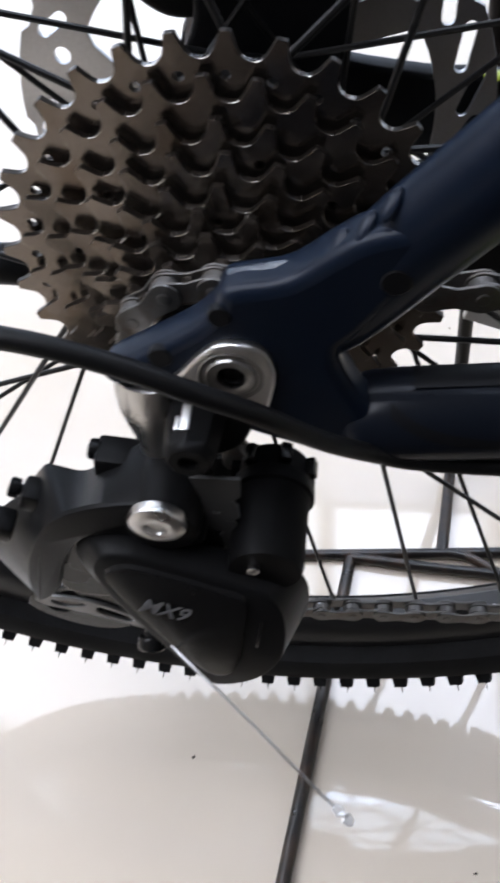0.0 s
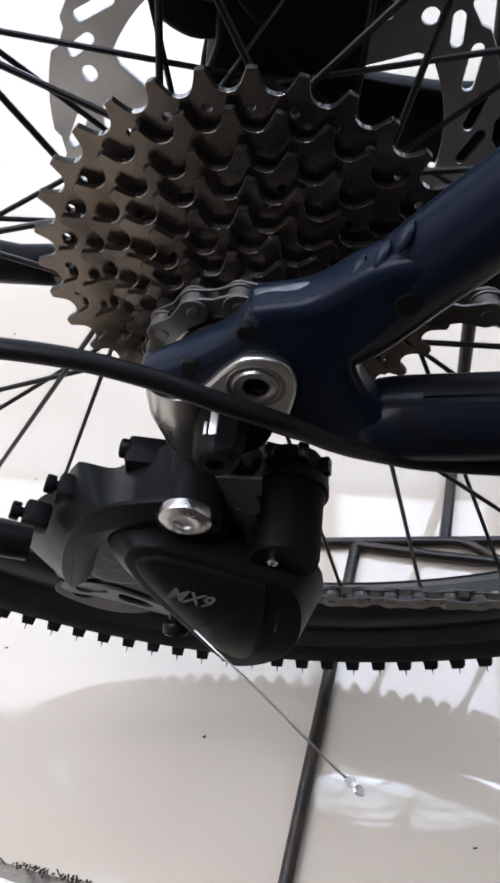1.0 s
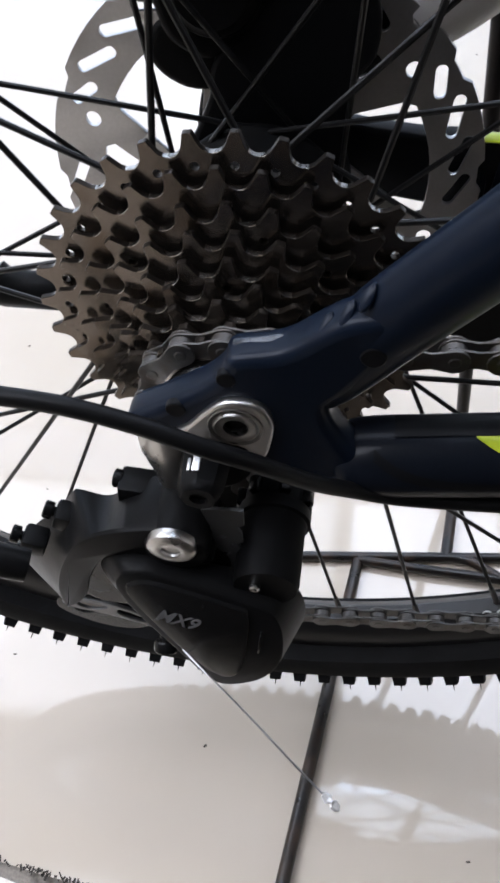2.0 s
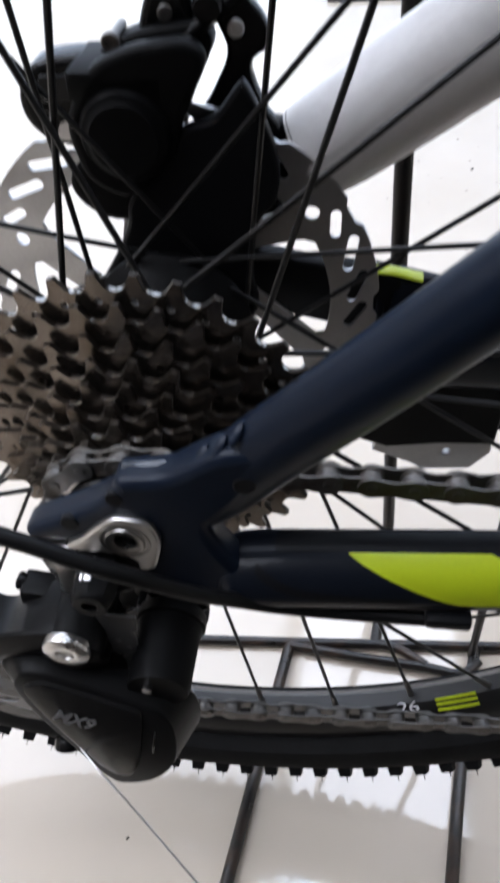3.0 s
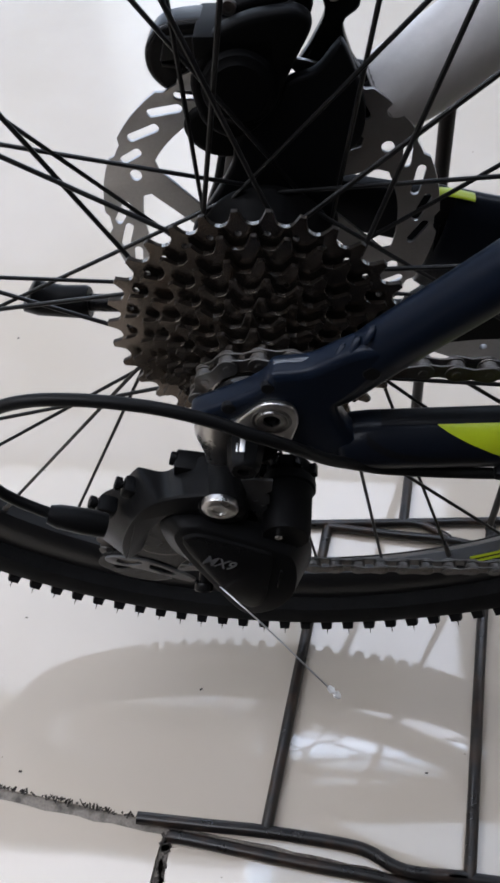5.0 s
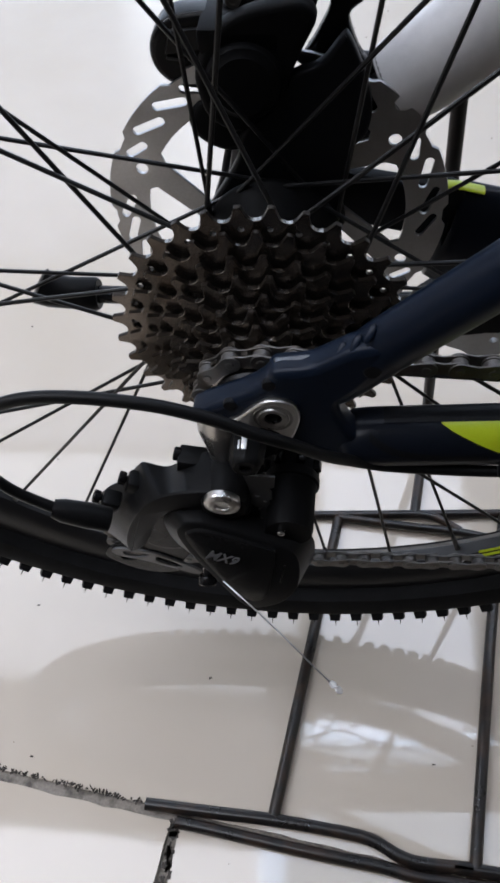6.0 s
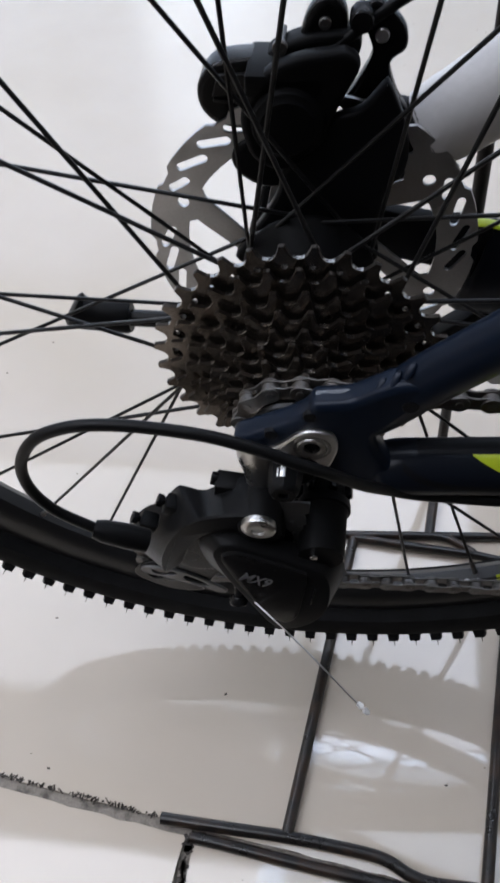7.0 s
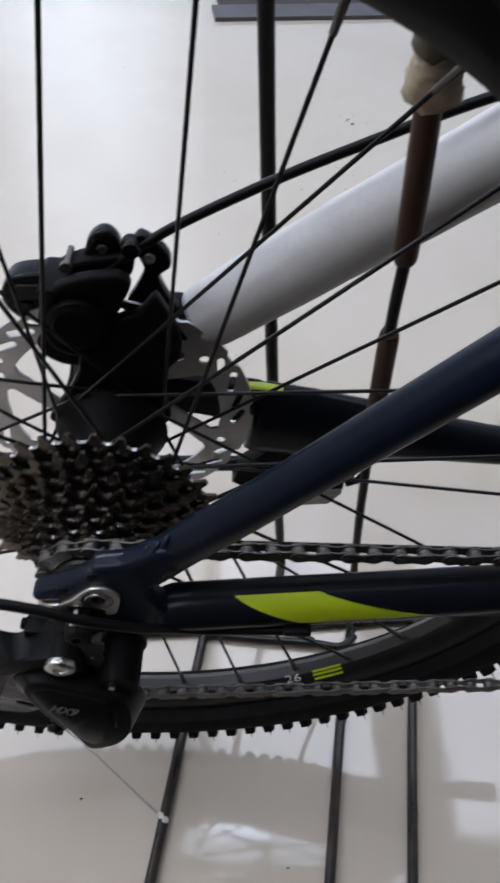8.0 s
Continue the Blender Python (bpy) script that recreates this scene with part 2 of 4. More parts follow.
def lathe(profile, centre=(0, 0, 0), sides=48, axis="y", bm=None, closed=False):
    """Turns (radius, along) round the y axis, or z."""
    bm = bm or bmesh.new()
    cx, cy, cz = centre
    rings = []
    for r, h in profile:
        if r < 1e-6:
            rings.append([bm.verts.new((cx, cy + h, cz) if axis == "y" else (cx, cy, cz + h))])
            continue
        ring = []
        for k in range(sides):
            c, s = r * math.cos(k * math.tau / sides), r * math.sin(k * math.tau / sides)
            ring.append(bm.verts.new((cx + c, cy + h, cz + s) if axis == "y" else (cx + c, cy + s, cz + h)))
        rings.append(ring)
    pairs = list(zip(rings, rings[1:])) + ([(rings[-1], rings[0])] if closed else [])
    for a, b in pairs:
        for k in range(sides):
            k2 = (k + 1) % sides
            if len(a) == 1 and len(b) > 1:
                bm.faces.new((a[0], b[k], b[k2]))
            elif len(b) == 1 and len(a) > 1:
                bm.faces.new((a[k], a[k2], b[0]))
            elif len(a) > 1:
                bm.faces.new((a[k], a[k2], b[k2], b[k]))
    return bm


def shrunk(poly, d):
    """A closed outline moved inwards by d."""
    area = sum(a[0] * b[1] - b[0] * a[1] for a, b in zip(poly, poly[1:] + poly[:1]))
    out = []
    for k, (x, z) in enumerate(poly):
        (ax, az), (bx, bz) = poly[k - 1], poly[(k + 1) % len(poly)]
        ln = math.hypot(bx - ax, bz - az) or 1
        sgn = d if area > 0 else -d
        out.append((x - (bz - az) / ln * sgn, z + (bx - ax) / ln * sgn))
    return out


def loft(outlines, edge=0.0015, n=4, lean=0.0):
    """A solid through (y, outline in millimetres) sections with matching points, its end edges rounded. lean: metres forward for each metre below the top."""
    rings = [(y, rounded(poly, n)) for y, poly in outlines]
    (ya, a), (yb, b) = rings[0], rings[-1]
    way = -1 if yb < ya else 1
    body = [(ya, shrunk(a, edge)), (ya + way * edge * 0.3, shrunk(a, edge * 0.3)), (ya + way * edge, a)] + rings[1:-1]
    body += [(yb - way * edge, b), (yb - way * edge * 0.3, shrunk(b, edge * 0.3)), (yb, shrunk(b, edge))]
    top = max(z for x, z in b)
    bm = bmesh.new()
    made = [[bm.verts.new((x, y - (top - z) * (lean if k >= len(body) - 3 else 0), z)) for x, z in poly] for k, (y, poly) in enumerate(body)]
    for r, q in zip(made, made[1:]):
        for k in range(len(r)):
            j = (k + 1) % len(r)
            bm.faces.new((r[k], r[j], q[j], q[k]))
    bm.faces.new(made[0])
    bm.faces.new(made[-1])
    return bm


def box(sx, sy, sz, m=Matrix(), bevel=0.0, bm=None):
    bm = bm or bmesh.new()
    made = bmesh.ops.create_cube(bm, size=1, matrix=m @ Matrix.Diagonal((sx, sy, sz, 1)))
    if bevel:
        edges = {e for v in made["verts"] for e in v.link_edges}
        bmesh.ops.bevel(bm, geom=list(edges), offset=bevel, segments=2, profile=0.5, affect="EDGES")
    return bm


def text_mesh(words, size, depth, m, bold=0.0):
    cu = bpy.data.curves.new("tmp", "FONT")
    cu.body, cu.size, cu.extrude, cu.offset = words, size, depth, bold
    cu.align_x, cu.align_y = "CENTER", "CENTER"
    return curve_mesh(cu, m)


def aim_y(p, q):
    """A pose at p whose y axis points to q."""
    d = (Vector(q) - Vector(p)).normalized()
    return Matrix.Translation(p) @ d.to_track_quat("Y", "Z").to_matrix().to_4x4()


def screw(name, at, towards, r, length, mat, parent, label="", hexed=True):
    """A cylinder-head screw whose head sits at `at` and whose shank runs towards a point."""
    bm = lathe([(0, 0.0008 if hexed else 0), (r * 0.5, 0.0008 if hexed else 0), (r * 0.5, 0), (r * 0.88, 0), (r, r * 0.14), (r, r * 0.85), (r * 0.92, r), (r * 0.55, r), (r * 0.55, length), (0, length)], sides=16)
    bm.transform(aim_y(at, towards))
    return part(name, bm, mat, parent, label)


# ---- the bicycle ----
bike = holder("bicycle", "dark blue and lime mountain bike standing on a steel rack", "bicycle")


def sprocket_loops(n, hole, holes=0, tip=0.0020, turn=0.0):
    """A sprocket's outline: round seats for the rollers and narrow flat-topped teeth."""
    rp = 0.0127 / (2 * math.sin(math.pi / n))
    outer = []
    seat = 0.0041
    for i in range(n):
        a = radians(A0 + turn) - (i + 0.5) * math.tau / n
        c = Vector((rp * math.cos(a), rp * math.sin(a)))
        for k in range(9):
            u = a + math.pi + radians(-72 + 18 * k)
            outer.append((c.x + seat * math.cos(u), AXLE + c.y + seat * math.sin(u)))
        b = a - math.pi / n
        for off, h in ((0.00165, 0.40), (0.00135, 0.90), (0.00105, 1.0), (-0.00105, 1.0), (-0.00135, 0.90), (-0.00165, 0.40)):
            r = rp + tip * h
            outer.append((r * math.cos(b) - off * math.sin(b), AXLE + r * math.sin(b) + off * math.cos(b)))
    loops = [outer, [(hole * math.cos(k * math.tau / 40), AXLE + hole * math.sin(k * math.tau / 40)) for k in range(40)]]
    for i in range(holes):
        a = radians(A0 + turn) - (i * n / holes) * math.tau / n
        c = ((rp - 0.0078) * math.cos(a), AXLE + (rp - 0.0078) * math.sin(a))
        loops.append([(c[0] + 0.0013 * math.cos(k * math.tau / 10), c[1] + 0.0013 * math.sin(k * math.tau / 10)) for k in range(10)])
    return loops


A0 = 163.9
COGS = [32, 28, 24, 21, 18, 16, 14, 12, 11]
Y_BIG, PITCH = -0.0232, 0.00436
cassette = part("cassette", lathe([(0.016, -0.018), (0.019, -0.018), (0.019, -0.061), (0.016, -0.061)], (0, 0, AXLE), 40, closed=True), SPROCKET, bike, "nickel steel nine-speed cassette")
for i, n in enumerate(COGS):
    cog = plate("sprocket", sprocket_loops(n, 0.0175, {32: 32, 24: 12, 18: 9}.get(n, 0), turn=(0, 3.4, -2.0, 5.1, 1.2, -4.0, 2.2, 6.0, 0)[i]), Y_BIG - i * PITCH, 0.0021, SPROCKET, cassette, bevel=0.00012, res=0)
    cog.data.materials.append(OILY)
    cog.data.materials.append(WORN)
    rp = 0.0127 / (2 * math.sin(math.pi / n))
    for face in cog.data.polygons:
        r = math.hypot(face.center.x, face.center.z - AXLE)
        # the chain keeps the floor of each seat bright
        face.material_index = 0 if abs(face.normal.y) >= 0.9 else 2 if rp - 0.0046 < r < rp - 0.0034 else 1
part("lockring", lathe([(0.009, -0.0605), (0.0165, -0.0605), (0.0172, -0.0615), (0.0165, -0.0632), (0.009, -0.0632)], (0, 0, AXLE), 36, closed=True), GLOSS, cassette)

# hub, axle and quick release
hub = part("hub", lathe([(0.012, -0.0195), (0.0325, -0.0180), (0.033, -0.0165), (0.0325, -0.0150), (0.022, -0.0145), (0.019, -0.006), (0.0185, 0.012), (0.021, 0.024), (0.0325, 0.0375),
                         (0.033, 0.039), (0.0325, 0.0405), (0.0235, 0.042), (0.0225, 0.050), (0.012, 0.056), (0.009, 0.066)], (0, 0, AXLE), 48), DEEP, bike, "black disc hub")
part("axle", lathe([(0, -0.083), (0.0048, -0.083), (0.0048, 0.088), (0, 0.088)], (0, 0, AXLE), 20), SILVER, bike)
nut = part("axle_nut", lathe([(0.004, -0.0775), (0.0074, -0.0775), (0.0078, -0.079), (0.0074, -0.084), (0.0066, -0.0925), (0.0058, -0.0950), (0.0050, -0.0957), (0.0026, -0.0957), (0.0024, -0.0940), (0, -0.0940)], (-0.0008, 0, AXLE), 8), MATT, bike, "black faceted axle nut")
part("slot_plate", box(0.0022, 0.0080, 0.0016, pose(-0.0016, -0.0868, AXLE + 0.0066, 8, 0, 0), 0.0003), SILVER, nut)
part("slot_plate", box(0.0010, 0.0040, 0.0016, pose(-0.0036, -0.0886, AXLE + 0.0060, 8, 0, 0), 0.0003), SILVER, nut)
kick = part("kickstand_leg", sweep(spline([(0.160, 0.084, 0.246), (0.10, 0.0850, 0.2505), (0.0, 0.0855, 0.2480), (-0.10, 0.0860, 0.2470), (-0.122, 0.0860, 0.2470)], 6), 0.0056, 16), GLOSS, bike, "black folded kickstand leg")
part("rubber_foot", sweep([(-0.116, 0.086, 0.2473), (-0.118, 0.086, 0.2473), (-0.134, 0.086, 0.2475), (-0.148, 0.0862, 0.2490), (-0.1535, 0.0865, 0.2520), (-0.155, 0.0865, 0.2530)], [(0.0085, 0.0100), (0.0100, 0.0112), (0.0095, 0.0108), (0.0098, 0.0122), (0.0100, 0.0138), (0.0080, 0.0120)], 18), MATT, kick, "black rubber foot")
part("release_cap", lathe([(0, 0.096), (0.009, 0.096), (0.0115, 0.093), (0.0115, 0.078), (0.006, 0.078)], (0, 0, AXLE), 28), GLOSS, bike)

# brake rotor
Y_ROT, R_ROT = 0.0565, 0.0834


def arc(r, a, b, n):
    return [(r * math.cos(radians(a + (b - a) * k / n)), AXLE + r * math.sin(radians(a + (b - a) * k / n))) for k in range(n + 1)]


def slot(r, a, length, width, skew):
    c = Vector((r * math.cos(radians(a)), AXLE + r * math.sin(radians(a))))
    d = Vector((math.cos(radians(a + 90 + skew)), math.sin(radians(a + 90 + skew))))
    e = Vector((-d.y, d.x))
    out = []
    for sgn in (1, -1):
        for k in range(7):
            u = radians(-90 + 30 * k)
            out.append(tuple(c + sgn * (d * (length / 2 - width / 2 + width / 2 * math.cos(u)) + e * (width / 2 * math.sin(u)))))
    return out


outline = []
for k in range(12):
    a = 30 * k + 6
    outline += arc(R_ROT, a, a + 21, 5) + arc(R_ROT - 0.0022, a + 23, a + 28, 2)
loops = [outline, arc(0.0175, 0, 354, 35)]
for k in range(6):
    a = 60 * k + 8
    # windows between the arms
    loops.append(arc(0.0600, a + 37, a + 37.1, 1) + arc(0.0635, a + 39, a + 80, 8) + arc(0.0600, a + 83, a + 83.1, 1) + arc(0.0330, a + 99, a + 98.9, 1) + arc(0.0295, a + 95, a + 70, 4) + arc(0.0330, a + 64, a + 63.9, 1))
    loops += [slot(0.0742, a - 11, 0.0150, 0.0042, -27), slot(0.0748, a, 0.0165, 0.0042, -27), slot(0.0748, a + 12, 0.0165, 0.0042, -27), slot(0.0742, a + 23, 0.0120, 0.0042, -30), slot(0.0690, a + 30, 0.0060, 0.0060, 0)]
rotor = plate("brake_rotor", loops, Y_ROT, 0.0020, ROTOR, bike, "vented steel brake disc", bevel=0.0002)
for k in range(6):
    a = radians(60 * k + 12)
    screw("rotor_bolt", (0.0225 * math.cos(a), Y_ROT - 0.004, AXLE + 0.0225 * math.sin(a)), (0.0225 * math.cos(a), 1, AXLE + 0.0225 * math.sin(a)), 0.0036, 0.006, GLOSS, rotor)

# rim and tyre
R_RIM, R_TYRE = 0.2715, 0.3350
rim = part("rim", lathe([(R_RIM, -0.0045), (R_RIM + 0.004, -0.0095), (R_RIM + 0.014, -0.0128), (R_RIM + 0.025, -0.0132), (R_RIM + 0.026, -0.0115), (R_RIM + 0.020, -0.0108), (R_RIM + 0.019, 0.0108),
                         (R_RIM + 0.026, 0.0115), (R_RIM + 0.025, 0.0132), (R_RIM + 0.014, 0.0128), (R_RIM + 0.004, 0.0095), (R_RIM, 0.0045)], (0, 0, AXLE), 160, closed=True), RIM, bike, "black double-wall alloy rim")
prof = []
for k in range(19):
    u = radians(-118 + 236 * k / 18)
    prof.append((R_TYRE - 0.0255 + 0.0255 * math.cos(u), 0.0250 * math.sin(u)))
prof = [(R_RIM + 0.0215, -0.0105)] + prof + [(R_RIM + 0.0215, 0.0105)]
tyre = part("tyre", lathe(prof, (-0.004, 0, AXLE), 200, closed=True), RUBBER, bike, "black knobbly mountain bike tyre")


def knob_mesh(l, w, h, hair):
    bm = box(l, w, h, pose(0, 0, h / 2 - 0.001))
    for v in bm.verts:
        if v.co.z > 0:
            v.co.x *= 0.78
            v.co.y *= 0.82
    if hair:
        made = bmesh.ops.create_cone(bm, cap_ends=False, segments=4, radius1=0.0006, radius2=0.0001, depth=0.0052, matrix=pose(0.002, 0, h + 0.0016))
    me = bpy.data.meshes.new("knob")
    bm.to_mesh(me)
    bm.free()
    me.materials.append(RUBBER)
    return me


KNOBS = 124
ROWS_OF_KNOBS = [(-54, 0.0105, 0.0085, 0.0058, 0.0), (-20, 0.0090, 0.0075, 0.0052, 0.5), (20, 0.0090, 0.0075, 0.0052, 0.0), (54, 0.0105, 0.0085, 0.0058, 0.5)]
far_knobs = bmesh.new()
near_knobs = []
for tilt, l, w, h, shift in ROWS_OF_KNOBS:
    kinds = [knob_mesh(l, w, h, True), knob_mesh(l * 0.86, w, h, True)]
    for k in range(KNOBS):
        a = (k + shift) * 360 / KNOBS
        m = pose(-0.004, 0, AXLE) @ pose(0, 0, 0, 0, -a, 0) @ pose(R_TYRE - 0.0255, 0, 0) @ pose(0, 0, 0, 0, 0, tilt) @ pose(0.0252, 0, 0, 0, 90, 0) @ pose(0, 0, 0, 0, 0, 90)
        me = kinds[k % 2]
        if 212 < a % 360 < 322:
            near_knobs.append((me, m))
        else:
            tmp = me.copy()
            tmp.transform(m)
            far_knobs.from_mesh(tmp)
            bpy.data.meshes.remove(tmp)
tagged(part("tread", far_knobs, RUBBER, tyre), kind="stuff")


# spokes
def spoke_path(a_hub, y_hub, a_rim, y_rim):
    h = Vector((0.030 * math.cos(a_hub), y_hub, AXLE + 0.030 * math.sin(a_hub)))
    r = Vector((R_RIM * math.cos(a_rim), y_rim, AXLE + R_RIM * math.sin(a_rim)))
    return h, r


for k in range(36):
    a = radians(-82.2 + 10 * k)
    near = k % 2 == 1
    lead = 1 if (k // 2) % 2 == (0 if near else 1) else -1
    h, r = spoke_path(a + lead * radians(68.5), (-0.0162 if near else 0.0395) + lead * (0.0016 if near else -0.0016), a, -0.0015 if near else 0.0015)
    d = (r - h).normalized()
    spoke = part("spoke", sweep([h - d * 0.002, h + d * 0.08, r - d * 0.012], [0.00105] * 3, 8), SPOKE, rim)
    part("nipple", sweep([r - d * 0.013, r - d * 0.0125, r - d * 0.002, r + d * 0.001], [0.0012, 0.0016, 0.0018, 0.0024], 8), CHAIN, spoke)

# print on the rim's slanted near side
def on_rim(a, r, y, lift=0.0004):
    """Pose on the rim's near slope at angle a (degrees): x along the rim, y outwards, z off the surface."""
    p = Vector((r * math.cos(radians(a)), y, AXLE + r * math.sin(radians(a))))
    along = Vector((-math.sin(radians(a)), 0, math.cos(radians(a))))
    out = Vector((math.cos(radians(a)), 0, math.sin(radians(a))))
    slope = (out * 0.0040 + Vector((0, -0.0050, 0))).normalized()
    nrm = along.cross(slope * -1)
    if nrm.y > 0:
        nrm = -nrm
    m = Matrix((along, -slope, nrm)).transposed().to_4x4()
    m.translation = p + nrm * lift
    return m


link_mesh("rim_size_print", text_mesh("26", 0.0072, 0.0002, on_rim(-62.6, R_RIM + 0.0012, -0.0062, 0.0012) @ Matrix.Diagonal((1.9, 1.15, 1, 1))), INKW, rim, "white printed size number", False)
for dr in (-0.0004, 0.0016, 0.0036):
    bm = bmesh.new()
    for k in range(8):
        bm2 = box(0.0040, 0.0017, 0.0004, on_rim(-58.6 + k * 0.62, R_RIM + dr, -0.0045 - max(0, dr) * 1.25), bm=bm)
    part("rim_stripe", bm, LIME, rim, "lime printed stripe", False)

# frame tubes
seatstay = part("seatstay", sweep(spline([(0.014, -0.0735, 0.350), (0.032, -0.0728, 0.3635), (0.050, -0.0724, 0.3838), (0.075, -0.0750, 0.4133), (0.100, -0.0775, 0.4436), (0.150, -0.0826, 0.5050), (0.20, -0.0877, 0.5667), (0.34, -0.088, 0.735)], 6),
                                  [(0.0040, 0.0092), (0.0072, 0.0112), (0.0084, 0.0114), (0.0087, 0.0106), (0.0088, 0.0098), (0.0090, 0.0095), (0.0093, 0.0093), (0.0093, 0.0093)], 24), PAINT, bike, "dark blue painted seatstay")
dropout = plate("dropout", [rounded([(-22.5, 346), (-21, 349), (-11, 355), (0, 361.8), (6.2, 367.8), (8.6, 372.8), (12, 374.4), (22.5, 376.6), (31.5, 383.0), (37, 386.6), (43, 388.6), (49, 389.5), (52, 386.5), (50.5, 380), (45, 371), (40, 363.8), (36.5, 359.5), (34.2, 356.8), (34.6, 351.5), (37, 345.5), (40.5, 339), (44.5, 333), (46, 326), (45, 318), (40, 317.5), (31, 319.5), (14, 326.5), (8, 330), (1, 337), (-9, 343.5), (-19, 343.5)], 4)],
                -0.0742, 0.0120, PAINT, bike, "dark blue forged dropout", bevel=0.0034, res=4)
part("stay_crest", box(0.0145, 0.0074, 0.0040, pose(0.0168, -0.0752, 0.3728, 16, -10.5, 0), 0.0009), CREST, dropout, "flat forged crest")
for wx, wz in ((0.0330, 0.3832), (0.0380, 0.3872), (0.0425, 0.3922)):
    weld = lathe([(0, -0.0004), (0.0030, -0.0003), (0.0042, 0.0002), (0.0036, 0.0009), (0.0018, 0.0013), (0, 0.0014)], sides=14)
    weld.transform(Matrix.Translation((wx, -0.0762, wz)) @ aim_y((0, 0, 0), (-0.35, -0.55, 0.75)) @ Matrix.Diagonal((0.36, 0.8, 0.9, 1)))
    part("weld_bead", weld, PAINT, dropout)
# Notch and recesses aren't cut: black pieces on the face give their shade.
part("dark_notch_bar", box(0.0016, 0.0014, 0.0085, pose(0.0375, -0.0804, 0.3275, 0, 4, 0), 0.0004), BLACKPAINT, dropout)
for cx, cz, r in ((0.0445, 0.3772, 0.0032), (0.0080, 0.3672, 0.0026), (-0.0070, 0.3545, 0.0028)):
    part("dark_recess_disc", lathe([(0, -0.0002), (r * 0.9, -0.0003), (r, 0.0), (r, 0.002)], (cx, -0.0803, cz), 20), BLACKPAINT, dropout)
STAY = [(0.0335, -0.0732, 0.3270), (0.0355, -0.0730, 0.3271), (0.040, -0.0726, 0.3273), (0.050, -0.0718, 0.3275), (0.100, -0.0680, 0.3280), (0.155, -0.0638, 0.3286), (0.205, -0.0598, 0.3292), (0.32, -0.052, 0.332), (0.45, -0.044, 0.336)]
chainstay = part("chainstay", sweep(spline(STAY, 6), [(0.0050, 0.0050), (0.0090, 0.0088), (0.0115, 0.0108), (0.0124, 0.0120), (0.0125, 0.0125), (0.0125, 0.0125), (0.0125, 0.0125), (0.0125, 0.0125), (0.0125, 0.0125)], 28), STAYPAINT, bike, "blue-black painted chainstay")
far_stay = part("chainstay", sweep(spline([(0.0865, 0.074, 0.3125), (0.0885, 0.074, 0.312), (0.12, 0.074, 0.3075), (0.17, 0.073, 0.3025), (0.26, 0.071, 0.292), (0.45, 0.062, 0.285)], 6),
                                   [(0.0070, 0.0250), (0.0122, 0.0315), (0.0130, 0.0295), (0.0130, 0.0235), (0.012, 0.0135), (0.012, 0.0125)], 24), STAYPAINT, bike, "blue-black painted chainstay")
part("lime_stripe", sweep([(0.0795, 0.0700, 0.3444), (0.0890, 0.0700, 0.3440), (0.1015, 0.0700, 0.3412)], [(0.0035, 0.0012)] * 3, 8), LIME, far_stay, "lime painted stripe")
plate("dropout", [rounded([(-14, 330), (-10, 346), (4, 358), (22, 355), (34, 351), (60, 346.5), (92, 341.5), (92, 312), (66, 316), (38, 321), (14, 316), (-6, 318)], 4)], 0.0720, 0.010, BLACKPAINT, bike, "black forged dropout", bevel=0.002, res=2)
part("seatstay", sweep(spline([(0.020, 0.0715, 0.352), (0.040, 0.073, 0.380), (0.060, 0.074, 0.398), (0.13, 0.073, 0.452), (0.2, 0.071, 0.505), (0.34, 0.058, 0.62)], 6), 0.0105, 20), BLACKPAINT, bike, "dark seatstay under packing foam")

# hanger
hanger = plate("hanger", [rounded([(-9, 345), (-8, 347), (-3.8, 350.2), (1.2, 356), (6.5, 360.4), (12, 361), (17.3, 358.8), (19.6, 351.8), (18.4, 344), (16.4, 338), (12, 337), (11.6, 341), (8, 343.2), (2, 344.2), (-4, 344.4)], 4), [(0.0094 + 0.0046 * math.cos(k * math.tau / 20), 0.3512 + 0.0046 * math.sin(k * math.tau / 20)) for k in range(20)]],
               -0.0812, 0.0030, SILVER, bike, "silver steel derailleur hanger", bevel=0.0009, res=2)
plate("hanger_block", [rounded([(-10, 346), (0, 346), (9, 344), (13, 339), (12, 328), (6, 320), (-4, 318), (-11, 328)], 4)], -0.0785, 0.0040, MATT, hanger, "black steel block", bevel=0.0010)
part("hanger_sleeve", sweep([(-0.0124, -0.0715, 0.3420), (-0.0124, -0.0716, 0.3414), (-0.0126, -0.0722, 0.3380), (-0.0128, -0.0730, 0.3320), (-0.0122, -0.0740, 0.3230), (-0.0116, -0.0748, 0.3130), (-0.0114, -0.0750, 0.3080)], [0.0086, 0.0098, 0.0102, 0.0100, 0.0082, 0.0072, 0.0070], 40), SILVER, hanger, "curved silver steel sleeve")
part("hanger_bolt", lathe([(0, -0.0806), (0.0033, -0.0806), (0.0034, -0.0830), (0.0043, -0.0834), (0.0056, -0.0835), (0.0060, -0.0830), (0.0061, -0.0823), (0.0064, -0.0823), (0.0065, -0.0829), (0.0074, -0.0830), (0.0078, -0.0826), (0.0078, -0.0812)], (0.0094, 0, 0.3512), 32), DULL, hanger, "dull steel hanger bolt")
part("hex_socket", lathe([(0, -0.0808), (0.0026, -0.0808), (0.0031, -0.0822), (0.0031, -0.0806)], (0.0094, 0, 0.3512), 6), GLOSS, hanger)

# chain: over the smallest sprocket, through the derailleur's pulleys and along both runs
Y_CHAIN = Y_BIG - 8 * PITCH
